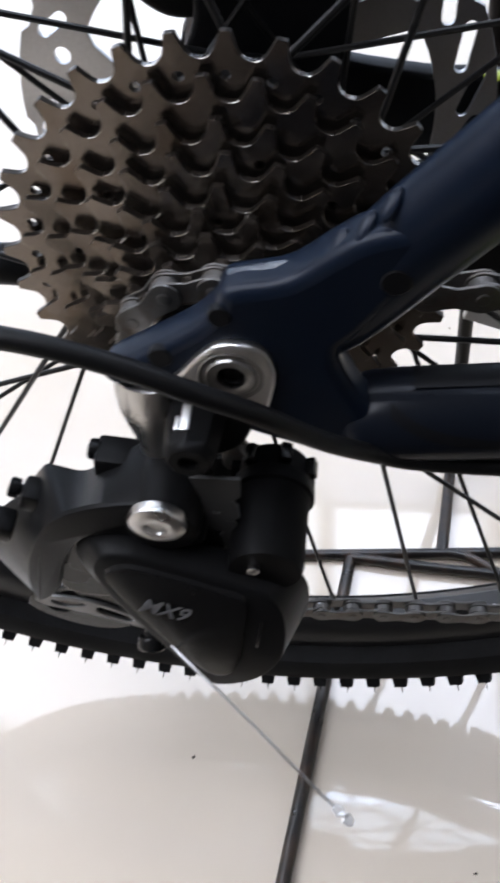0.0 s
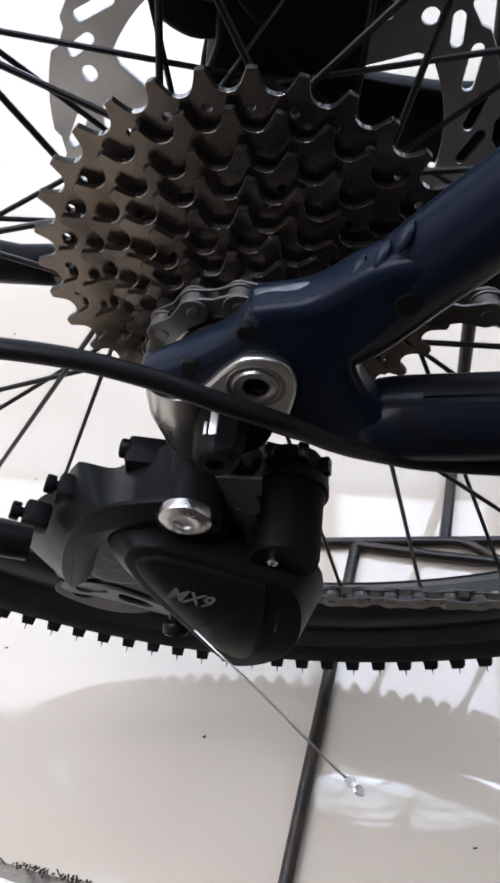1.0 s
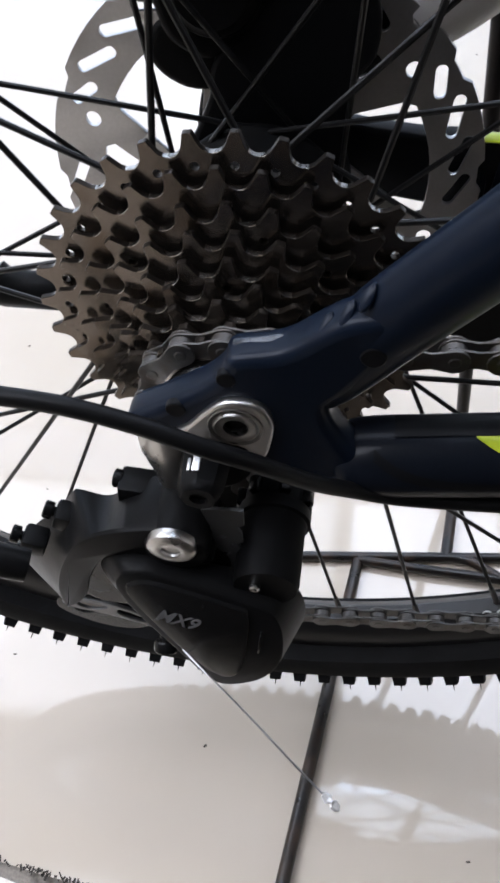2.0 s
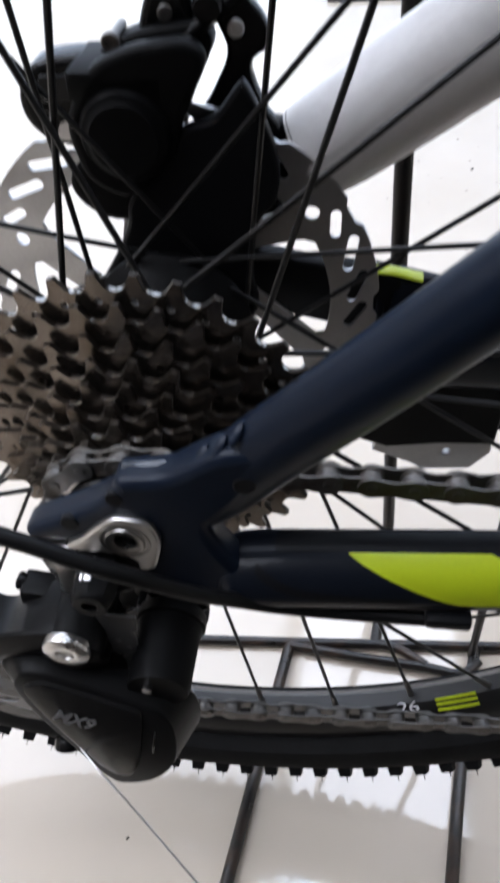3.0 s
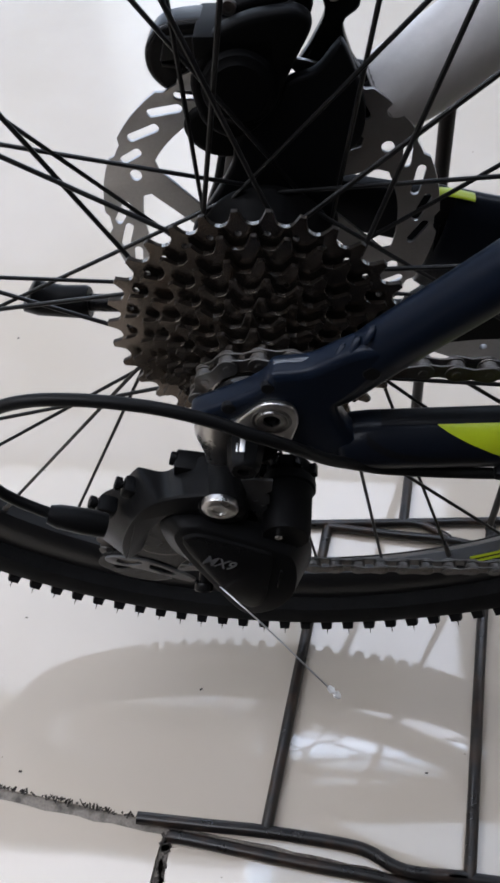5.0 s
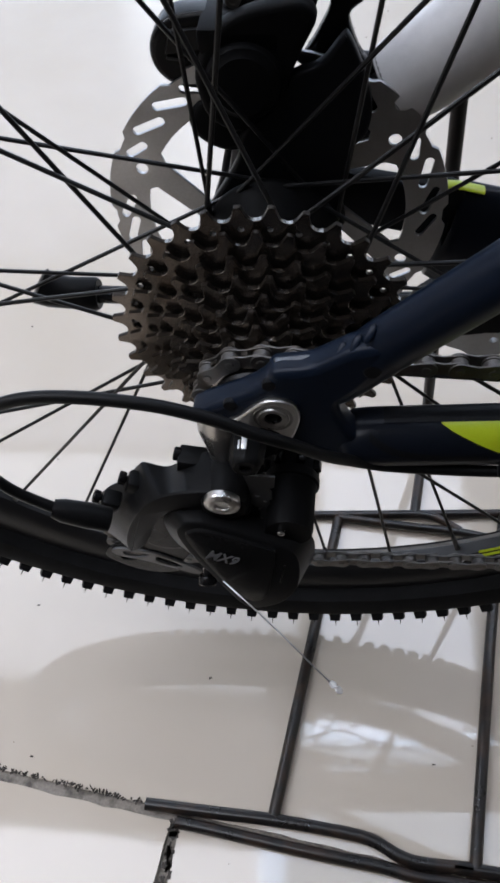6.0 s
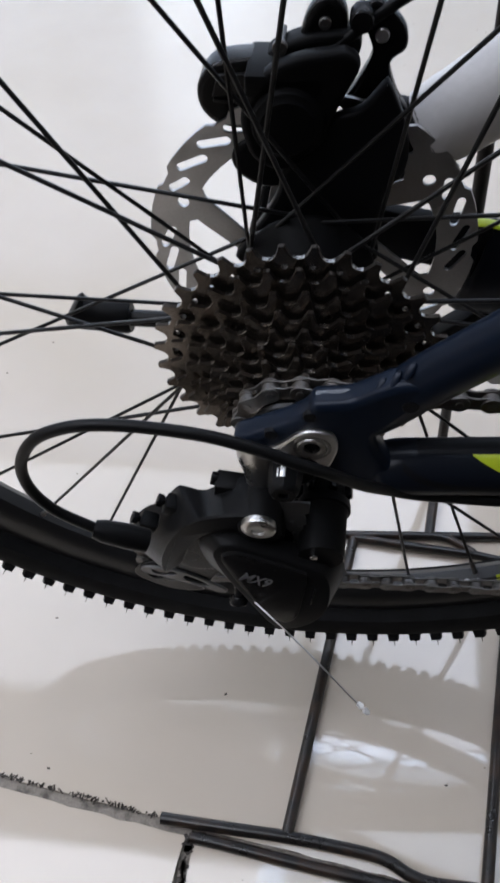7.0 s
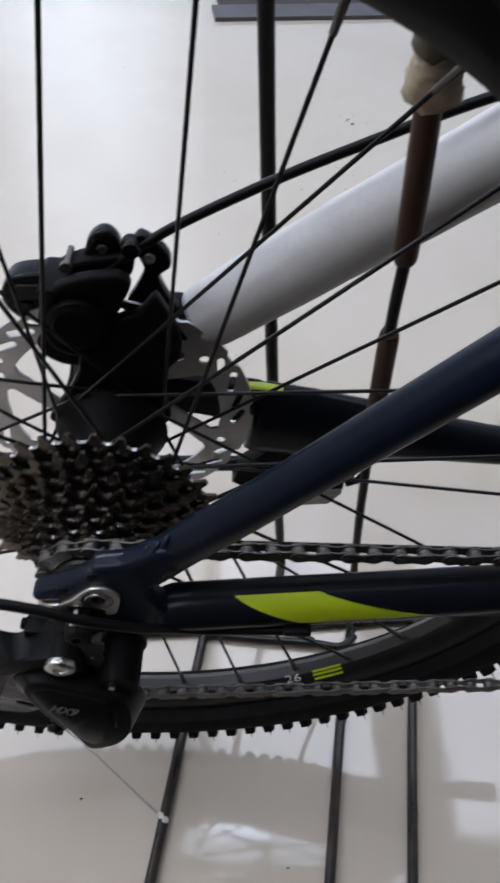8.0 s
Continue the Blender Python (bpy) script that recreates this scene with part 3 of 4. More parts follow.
PUL_A, PUL_B = Vector((-0.006, Y_CHAIN, 0.270)), Vector((-0.066, Y_CHAIN, 0.200))


def chain_line():
    pts = []
    rp = 0.0127 / (2 * math.sin(math.pi / 11))
    pts.append(Vector((0.46, Y_CHAIN + 0.012, 0.3450)))
    pts.append(Vector((0.20, Y_CHAIN + 0.004, 0.3512)))
    for k in range(13):
        a = radians(88 + 190 * k / 12)
        pts.append(Vector((rp * math.cos(a), Y_CHAIN, AXLE + rp * math.sin(a))))
    for k in range(7):
        a = radians(75 - 150 * k / 6)
        pts.append(PUL_A + Vector((0.0225 * math.cos(a), 0, 0.0225 * math.sin(a))))
    for k in range(9):
        a = radians(120 + 160 * k / 8)
        pts.append(PUL_B + Vector((0.0225 * math.cos(a), 0, 0.0225 * math.sin(a))))
    pts.append(Vector((0.12, Y_CHAIN + 0.003, 0.1872)))
    pts.append(Vector((0.46, Y_CHAIN + 0.012, 0.198)))
    return pts


def along(pts, step):
    out, left = [pts[0]], step
    for a, b in zip(pts, pts[1:]):
        d, ln = (b - a), (b - a).length
        u = left
        while u <= ln:
            out.append(a + d * (u / ln))
            u += step
        left = u - ln
    return out


def link_shape(width, thick, y, waist):
    pts = []
    for k in range(9):
        u = radians(90 + 22.5 * k)
        pts.append((-0.00635 + width / 2 * math.cos(u), width / 2 * math.sin(u)))
    pts.append((0, -waist / 2))
    for k in range(9):
        u = radians(-90 + 22.5 * k)
        pts.append((0.00635 + width / 2 * math.cos(u), width / 2 * math.sin(u)))
    pts.append((0, waist / 2))
    return plate_mesh([pts], y, thick, 0.0002)


def joined(meshes, name, mat):
    bm = bmesh.new()
    for me in meshes:
        bm.from_mesh(me)
        bpy.data.meshes.remove(me)
    me = bpy.data.meshes.new(name)
    bm.to_mesh(me)
    bm.free()
    me.materials.append(mat)
    me.shade_smooth()
    me.set_sharp_from_angle(angle=radians(38))
    return me


def pin(r, y0, y1, x):
    me = bpy.data.meshes.new("pin")
    bm = lathe([(0, y0), (r * 0.8, y0), (r, y0 + 0.0002), (r, y1 - 0.0002), (r * 0.8, y1), (0, y1)], (x, 0, 0), 12)
    bm.to_mesh(me)
    bm.free()
    return me


outer_link = joined([link_shape(0.0085, 0.0009, -0.0028, 0.0058), link_shape(0.0085, 0.0009, 0.0028, 0.0058), pin(0.0018, -0.0036, 0.0036, -0.00635), pin(0.0018, -0.0036, 0.0036, 0.00635)], "outer_link", CHAIN)
inner_link = joined([link_shape(0.0082, 0.0009, -0.00185, 0.0060), link_shape(0.0082, 0.0009, 0.00185, 0.0060), pin(0.0038, -0.0013, 0.0013, -0.00635), pin(0.0038, -0.0013, 0.0013, 0.00635)], "inner_link", CHAIN)
joints = along(chain_line(), 0.0127)
chain = holder("chain", "greasy steel bicycle chain", "")
chain.parent = bike
for k, (a, b) in enumerate(zip(joints, joints[1:])):
    d = (b - a).normalized()
    side = Vector((0, 1, 0))
    side = (side - d * side.dot(d)).normalized()
    m = Matrix((d, side, d.cross(side))).transposed().to_4x4()
    m.translation = (a + b) / 2
    ob = new("outer_link" if k % 2 else "inner_link", outer_link if k % 2 else inner_link)
    ob.parent, ob.matrix_local = chain, m

# rear derailleur
def mm(poly):
    return [(a / 1000, b / 1000) for a, b in poly]


mech = part("rear_derailleur", loft([(-0.0735, [(-85, 247), (-82, 262), (-72, 279), (-62, 288), (-52.5, 301.5), (-49, 303), (-40, 300.5), (-32, 306.5), (-20, 314.5), (-11, 316.8), (-4.5, 312.5), (-1, 304), (-2, 294), (-12, 288), (-28, 282), (-42, 272), (-55, 255), (-70, 243)]),
                                     (-0.0965, [(-60, 257), (-60.5, 268), (-57, 281), (-52, 292.5), (-45.5, 303.5), (-39, 309.5), (-33, 312.8), (-27, 315), (-18, 317), (-10, 317.6), (-4.0, 314.6), (-1.0, 307), (-1.2, 299), (-10, 296.5), (-22, 301.5), (-35, 298), (-44, 285), (-51, 266)])], 0.0016, 5), MATT, bike, "matt black rear derailleur")
part("knuckle", lathe([(0.004, -0.072), (0.0092, -0.072), (0.0100, -0.0735), (0.0100, -0.0965), (0.0094, -0.0982), (0.0080, -0.0990), (0, -0.0992)], (-0.0108, 0, 0.3087), 36), MATT, mech)
plate("web", [rounded([(-54, 282), (-46, 296), (-36, 303), (-20, 306), (0, 300), (3, 285), (-10, 268), (-26, 258), (-42, 252), (-54, 258)], 4)], -0.0880, 0.0060, GLOSS, mech, bevel=0.0015, res=2)
for bx, by, bz in ((-0.0530, -0.0818, 0.2975), (-0.0645, -0.0880, 0.2908)):
    part("screw_boss", box(0.0085, 0.0085, 0.0085, pose(bx, by, bz, 0, 24, 0), 0.0016), MATT, mech)
part("screw_block", box(0.0150, 0.0100, 0.0090, pose(-0.0260, -0.0755, 0.3085, 0, 8, 0), 0.0014), MATT, mech)
cover = part("link_cover", loft([(-0.0935, [(-40, 287), (-36.5, 296.5), (-31, 301), (-20.5, 302), (-5, 297), (11, 291.5), (22, 287), (27, 277), (26, 258), (17, 241), (2, 233), (-10, 237.5), (-24, 249), (-36, 266)]),
                                 (-0.1025, [(-32, 292), (-30.5, 298), (-27, 300.8), (-20, 301), (-5, 296.5), (9, 291), (18, 286), (21.5, 275), (20, 258), (12, 246), (0, 241), (-7, 245.5), (-17, 262), (-27, 279)])], 0.0014, 5, lean=0.000187 * 1000), MATT, mech, "matt black faceted link cover")
part("face_plate", loft([(-0.1022, [(-29, 292.5), (-27, 297), (-20, 298.6), (-6, 294.6), (4, 290.8), (11.5, 287), (10.5, 272), (8, 256), (2, 248), (-6, 251), (-15, 264), (-24, 280)]),
                         (-0.1044, [(-28, 292.5), (-26, 296), (-20, 297.6), (-6, 293.6), (4, 289.8), (10.5, 286), (9.5, 272), (7, 256), (2, 249), (-5, 252), (-14, 265), (-23, 281)])], 0.0004, 4, lean=0.187), GLOSS, cover, "glossy black face plate")
part("cover_notch", box(0.0009, 0.0016, 0.013, pose(0.0135, -0.1079, 0.270, -10.6, 8, 0), 0.0002), GLOSS, cover)
link_mesh("model_print", text_mesh("MX9", 0.0076, 0.0001, pose(-0.0125, -0.1080, 0.2809, 79.4, 0, 0) @ pose(0, 0, 0, 0, 0, -18) @ Matrix(((0.92, 0.30, 0, 0), (0, 1.15, 0, 0), (0, 0, 1, 0), (0, 0, 0, 1))), 0.00010), INK, cover, "grey printed letters and number", False)
BARREL_X, BARREL_Z = 0.0158, 0.2935
barrel = part("spring_barrel", lathe([(0.004, -0.0640), (0.0100, -0.0640), (0.0105, -0.0655), (0.0105, -0.0715), (0.0118, -0.0720), (0.0123, -0.0735), (0.0123, -0.0765), (0.0113, -0.0772), (0.0111, -0.0788), (0.0108, -0.0795), (0.0106, -0.0985), (0.0100, -0.1005), (0, -0.1008)], (BARREL_X, 0, BARREL_Z), 40), DEEP, mech, "black spring barrel")
for k in range(7):
    a = radians(20 + 51.4 * k)
    part("barrel_tooth", box(0.004, 0.006, 0.0035, pose(BARREL_X + 0.0112 * math.cos(a), -0.0680, BARREL_Z + 0.0112 * math.sin(a), 0, -math.degrees(a), 0), 0.0006), GLOSS, barrel)
bolt = part("pivot_bolt", lathe([(0, -0.0998), (0.0028, -0.0998), (0.0030, -0.1006), (0.0040, -0.1008), (0.0062, -0.1006), (0.0074, -0.0999), (0.0077, -0.0990), (0.0076, -0.097)], (-0.0112, 0, 0.3130), 32), SILVER, mech, "silver pivot bolt")
screw("cap_screw", (0.0128, -0.1024, 0.2960), (0.0128, 0, 0.2960), 0.0017, 0.005, SILVER, mech)
plate_holes = [[((cx + 1.1 * math.cos(k * math.tau / 10)) / 1000, (cz + 0.8 * math.sin(k * math.tau / 10)) / 1000) for k in range(10)] for cx, cz in ((2.4, 306.5), (5.6, 302.5), (2.8, 296.5))]
plate("spring_plate", [mm([(-3, 322), (10, 322), (9.5, 314), (7, 312), (8.5, 309), (8.5, 304), (6.5, 302.5), (8, 299), (8, 294), (5.5, 292), (7.5, 288), (7, 283), (-4, 281), (-1.5, 290), (0.5, 297), (-2, 302), (-1, 312)])] + plate_holes, -0.0900, 0.0012, GREYPLATE, mech, "grey alloy spring plate", bevel=0.0002)
for at, to in (((-0.0352, -0.0745, 0.3118), (-0.022, -0.0755, 0.3095)), ((-0.0602, -0.0815, 0.3012), (-0.048, -0.082, 0.2960)), ((-0.0718, -0.0880, 0.2948), (-0.060, -0.088, 0.2890))):
    screw("adjuster_screw", at, to, 0.0031, 0.012, GLOSS, mech)
screw("clamp_bolt", (-0.0225, -0.1060, 0.2480), (-0.0225, -0.09, 0.262), 0.0045, 0.016, GLOSS, mech)
part("barrel_adjuster", sweep([(-0.062, -0.1000, 0.2955), (-0.070, -0.1010, 0.3000), (-0.080, -0.1015, 0.3040), (-0.084, -0.1015, 0.3055)], [0.0055, 0.0058, 0.0052, 0.0040], 14), MATT, mech)
# cage with its two pulleys
for y in (-0.0505, -0.0660):
    cage_hole = [rounded([(-24, 240), (-16, 246), (-34, 224), (-44, 214)], 4), rounded([(-66, 196), (-70, 206), (-80, 200), (-84, 190), (-78, 186)], 4)]
    plate("cage_plate", [rounded([(14, 282), (18, 268), (8, 256), (-20, 226), (-44, 196), (-50, 178), (-62, 172), (-78, 176), (-92, 190), (-84, 204), (-62, 212), (-40, 232), (-14, 262), (-2, 284)], 4)] + cage_hole, y, 0.0018, GLOSS, mech, "black alloy cage plate", bevel=0.0004)
for c in (PUL_A, PUL_B):
    n = 11
    rp = 0.0127 / (2 * math.sin(math.pi / n))
    outer = []
    for i in range(n):
        for u, r in ((-0.5, rp - 0.004), (-0.3, rp - 0.003), (-0.12, rp + 0.001), (0.12, rp + 0.001), (0.3, rp - 0.003)):
            a = (i + u) * math.tau / n
            outer.append((c.x + r * math.cos(a), c.z + r * math.sin(a)))
    plate("pulley", [outer, [(c.x + 0.004 * math.cos(k * math.tau / 16), c.z + 0.004 * math.sin(k * math.tau / 16)) for k in range(16)]], Y_CHAIN, 0.0022, MATT, mech, bevel=0.0003)

plate("inner_plate", [rounded([(-87, 199), (-81, 203), (-64, 200), (-50, 191), (-38, 180), (-42, 176), (-56, 183), (-70, 189.5), (-83, 193.5)], 4), rounded([(-80, 199.5), (-72, 199), (-66, 196.5), (-72, 193.5), (-79, 195.5)], 3), rounded([(-61, 195), (-53, 190), (-48, 184), (-54, 185), (-62, 190)], 3)], -0.0675, 0.0016, ALLOY, mech, "bare alloy plate with oval slots", bevel=0.0004)

# shift cable: housing along the chainstay, round in a loop and into the derailleur
housing = part("shift_housing", sweep(spline([(0.113, -0.0785, 0.3182), (0.100, -0.0790, 0.3172), (0.078, -0.0790, 0.3165), (0.055, -0.0810, 0.3200), (0.042, -0.0845, 0.3275), (0.030, -0.0910, 0.3400), (0.017, -0.0975, 0.3560), (0.004, -0.1005, 0.3660), (-0.011, -0.1005, 0.3735),
                                                (-0.030, -0.1005, 0.3795), (-0.055, -0.1005, 0.3820), (-0.076, -0.1005, 0.3795), (-0.093, -0.1005, 0.3700), (-0.1035, -0.1005, 0.3530), (-0.1055, -0.1005, 0.3350), (-0.099, -0.1010, 0.3190), (-0.083, -0.1015, 0.3060), (-0.074, -0.1010, 0.3015)], 8), 0.00245, 12), HOUSING, bike, "black shift cable housing")
wire = part("cable_end", sweep(spline([(-0.020, -0.104, 0.259), (-0.008, -0.1145, 0.262), (0.010, -0.1275, 0.257), (0.030, -0.1420, 0.2475), (0.0375, -0.1472, 0.2443)], 6), 0.00037, 8), ROTOR, bike, "bare steel cable end with crimped tip")
part("crimp_tip", sweep([(0.0368, -0.1467, 0.2446), (0.0370, -0.1468, 0.2445), (0.0386, -0.1480, 0.2440), (0.0396, -0.1487, 0.2437), (0.0404, -0.1493, 0.2434), (0.0416, -0.1502, 0.2430), (0.0424, -0.1508, 0.2427)],
                        [(0.0006, 0.0006), (0.0011, 0.0010), (0.0017, 0.0008), (0.0007, 0.0015), (0.0017, 0.0008), (0.0014, 0.0006), (0.0004, 0.0004)], 6), CRIMP, wire, "bright crimped aluminium tip", False)

part("bare_cable", sweep(spline([(0.110, -0.0785, 0.3180), (0.124, -0.0760, 0.3194), (0.139, -0.0725, 0.3210), (0.211, -0.0705, 0.3220), (0.45, -0.064, 0.324)], 6), 0.0006, 8), CHAIN, housing, "bare steel shift cable")
part("end_cap", sweep([(0.1015, -0.0789, 0.3173), (0.102, -0.0789, 0.3173), (0.1125, -0.0785, 0.3182), (0.1135, -0.0784, 0.3183)], [0.0026, 0.0032, 0.0032, 0.0018], 12), GLOSS, housing)

# painted panels and a darkened top on the near chainstay: skins lying just off the tube
stay_pts = spline(STAY, 6)


def stay_at(x):
    for a, b in zip(stay_pts, stay_pts[1:]):
        if a.x <= x <= b.x:
            return a.lerp(b, (x - a.x) / (b.x - a.x))
    return stay_pts[-1]


def stay_skin(name, mat, columns, label, r=0.0128):
    """columns: place along the tube, upper and lower edge in degrees above its outer side."""
    bm = bmesh.new()
    cols = []
    for x, hi, lo in columns:
        c = stay_at(x)
        cols.append([bm.verts.new((x, c.y - r * math.cos(radians(t)), c.z + r * math.sin(radians(t)))) for t in (hi + (lo - hi) * j / 6 for j in range(7))])
    for a, b in zip(cols, cols[1:]):
        for j in range(6):
            bm.faces.new((a[j], a[j + 1], b[j + 1], b[j]))
    return part(name, bm, mat, chainstay, label)


def lime_edges(x):
    hi = 78 if x < 0.116 else 78 - 78 * ((x - 0.116) / 0.058) ** 0.8
    return x, hi, min(76 - 78 * min(1, (x - 0.074) / 0.034) ** 0.8, hi - 0.5)


def arc_edges(x):
    mid = 4 + 60 * math.exp(-(x - 0.044) / 0.0105)
    return x, mid + 6 + 6 * math.exp(-(x - 0.044) / 0.02), mid - 5


stay_skin("lime_panel", LIME, [lime_edges(0.074 + k * 0.0042) for k in range(25)], "lime painted panel")
stay_skin("black_arc", BLACKPAINT, [arc_edges(0.0465 + k * 0.0012) for k in range(40)], "thin black painted arc", 0.01268)
# The tube's top mirrors little light; that darkness is coloured in with black.
stay_skin("dark_top_skin", BLACKPAINT, [(0.052 + k * 0.008, 122, 79) for k in range(48)], "dark skin giving the tube's top its shade", 0.01268)
part("cable_guide", box(0.014, 0.006, 0.005, pose(0.106, -0.0800, 0.3200), 0.0012), BLACKPAINT, chainstay)

# brake caliper on the far side
body_outline = rounded([(-30, 402), (-26, 393), (-16, 387.5), (-8, 389.5), (0, 396), (6, 404), (8.6, 413), (13, 423), (18.5, 435.5), (13, 441.5), (3, 441), (-10, 438), (-22, 431), (-31, 415)], 4)
caliper = plate("brake_caliper", [body_outline], 0.04850, 0.00900, DEEP, bike, "black mechanical brake caliper", bevel=0.0030, res=3)
plate("rear_body", [body_outline], 0.06700, 0.01400, DEEP, caliper, bevel=0.0030, res=3)
part("bridge", box(0.034, 0.03000, 0.010, pose(-0.012, 0.05900, 0.4270), 0.002), DEEP, caliper)
part("piston_housing", lathe([(0, 0.0395), (0.012, 0.0395), (0.0135, 0.0410), (0.0150, 0.0415), (0.0164, 0.0440), (0.0168, 0.0540), (0, 0.0540)], (-0.0105, 0, 0.4110), 40), DEEP, caliper)
plate("pad_housing", [rounded([(-52, 413), (-51, 421), (-45, 428.5), (-34, 431.5), (-20, 431), (-12, 422), (-14, 405), (-28, 399.5), (-42, 401), (-49, 406)], 4)], 0.0650, 0.016, GLOSS, caliper, bevel=0.0030, res=3)
plate("pad_rib", [mm([(-45, 416), (-42, 426), (-24, 427), (-22, 419)])], 0.0565, 0.003, SPOKE, caliper, bevel=0.0008)
plate("lower_block", [rounded([(-38, 388), (-30, 397), (-10, 394), (-8, 376), (-22, 372), (-34, 378)], 4)], 0.0600, 0.014, MATT, caliper, bevel=0.003, res=3)
plate("brake_arm", [rounded([(-8, 434), (-4, 448), (4, 454), (11, 449), (12, 437), (4, 425), (-6, 427)], 4)], 0.0690, 0.010, GLOSS, caliper, bevel=0.003, res=3)
plate("cable_arm", [rounded([(17.5, 446), (22, 453), (29, 449.5), (36, 442), (37, 434), (31, 427.5), (35.5, 414), (41, 405), (30, 402.5), (20, 404.5), (12.5, 409.5), (17.5, 419.0), (23, 431), (21, 439)], 4)], 0.0670, 0.008, GLOSS, caliper, bevel=0.0018, res=2)
for k, (x, z, ln, tilt) in enumerate(((-40, 414, 9, 8), (-36, 419.5, 13, 4), (-33, 425.5, 11, -6), (-22, 411, 5, 70))):
    part("fin", box(ln / 1000, 0.0022, 0.0018, pose(x / 1000, 0.0565, z / 1000, 0, tilt, 0), 0.0005), ALLOY if k == 1 else SPOKE, caliper)
screw("cable_bolt", (0.0265, 0.0615, 0.4400), (0.0265, 0.08, 0.4400), 0.0030, 0.010, SILVER, caliper)
screw("arm_bolt", (0.0030, 0.0625, 0.4440), (0.0030, 0.08, 0.4440), 0.0026, 0.010, CHAIN, caliper)
part("cable_anchor", lathe([(0, 0.0575), (0.0042, 0.0575), (0.0052, 0.0590), (0.0052, 0.0660), (0, 0.0660)], (0.0180, 0, 0.4470), 20), GLOSS, caliper)
screw("mount_bolt", (0.0430, 0.0590, 0.3920), (0.0430, 0.08, 0.3920), 0.0042, 0.02, GLOSS, caliper)
screw("mount_bolt", (-0.0150, 0.0560, 0.4370), (-0.0150, 0.08, 0.4370), 0.0032, 0.018, CHAIN, caliper)
screw("pad_bolt", (-0.0170, 0.0555, 0.4270), (-0.0170, 0.08, 0.4270), 0.0028, 0.014, SILVER, caliper)
plate("caliper_mount", [rounded([(-30, 342), (-25, 362), (-17, 376), (-9, 381.5), (4, 387), (20, 396), (34, 403), (45, 401), (47, 391), (36, 374), (31, 362), (31, 353), (33, 348), (36, 336), (34, 318), (0, 312), (-34, 318)], 4)], 0.0800, 0.010, BLACKPAINT, bike, "black caliper mount", bevel=0.002, res=2)
# This black plate also covers disc that is only in deep shadow.
plate("adapter_arm", [rounded([(-36, 332), (-32, 345), (-23, 360), (-16, 374), (-13, 386), (2, 402), (9, 412.5), (20, 417), (28, 427), (31, 428), (36, 418.5), (40, 409), (42.5, 397), (41, 386), (35, 378), (33, 366), (32, 352), (32, 334), (0, 322)], 4)], 0.0495, 0.0070, BLACKPAINT, caliper, "black mounting arm, also standing in for the shaded disc", bevel=0.0018, res=2)
part("brake_cable", sweep(spline([(0.002, 0.0610, 0.4300), (0.016, 0.0625, 0.4415), (0.040, 0.0660, 0.4570), (0.085, 0.069, 0.4805), (0.128, 0.070, 0.5010), (0.185, 0.069, 0.5270), (0.30, 0.060, 0.575)], 6), 0.00265, 12), HOUSING, bike, "black brake cable housing")

# stand bracket under the far chainstay
stand = plate("stand_bracket", [mm([(91, 226), (93, 235.5), (101, 239), (122, 240.5), (151, 244.5), (153, 230), (144, 216.5), (119, 213.5), (112, 218)]), [(0.130 + 0.0022 * math.cos(k * math.tau / 14), 0.2285 + 0.0022 * math.sin(k * math.tau / 14)) for k in range(14)]], 0.0780, 0.005, BRACKET, bike, "grey alloy bracket below the chainstay", bevel=0.0008)
plate("stand_clamp", [mm([(72, 246), (78, 262), (100, 284), (148, 291), (153, 280), (152, 256), (152, 240.5), (124, 238.5), (98, 233.5), (84, 238)])], 0.0780, 0.014, MATT, stand, "black clamp block", bevel=0.0015, res=2)
part("stand_pin", sweep([(0.150, 0.060, 0.262), (0.158, 0.060, 0.266), (0.162, 0.060, 0.275), (0.160, 0.062, 0.290)], 0.0025, 10), GLOSS, stand)

# ---- packing foam on the far seatstay ----
foam = part("packing_foam", sweep(spline([(0.0525, 0.0735, 0.3925), (0.075, 0.0738, 0.4095), (0.13, 0.073, 0.4515), (0.20, 0.071, 0.5045), (0.34, 0.058, 0.6195)], 10), [0.0180, 0.0198, 0.0202, 0.0202, 0.0202], 40), FOAM)
tagged(foam, "white packing foam tube wrapped round a bicycle seatstay", "packing foam")
cut_end = lathe([(0.0100, -0.0002), (0.0135, -0.0012), (0.0172, -0.0006), (0.0182, 0.0010), (0.0180, 0.0030), (0.0100, 0.0030)], sides=36, closed=True)
cut_end.transform(Matrix.Translation((0.0525, 0.0735, 0.3925)) @ aim_y((0, 0, 0), (0.0225, 0.0003, 0.0170)))
part("cut_end", cut_end, FOAM_END, foam, "grimy cut end of the foam")
for v in foam.data.vertices:
    q = noise.noise(v.co * 45) * 0.0007 + noise.noise(v.co * 160) * 0.00025
    v.co.z += q
    v.co.y += q * 0.7

# ---- steel floor rack ----
rack = holder("bike_rack", "black rust-flecked steel rod floor rack under the wheel", "bike rack")
ZB = FLOOR + 0.0047


def rod(name, pts, r=0.0048, mat=None, parent=None, label="", n=8):
    return part(name, sweep(spline(pts, n) if len(pts) > 2 else pts, r, 14), mat or RACK, parent or rack, label)


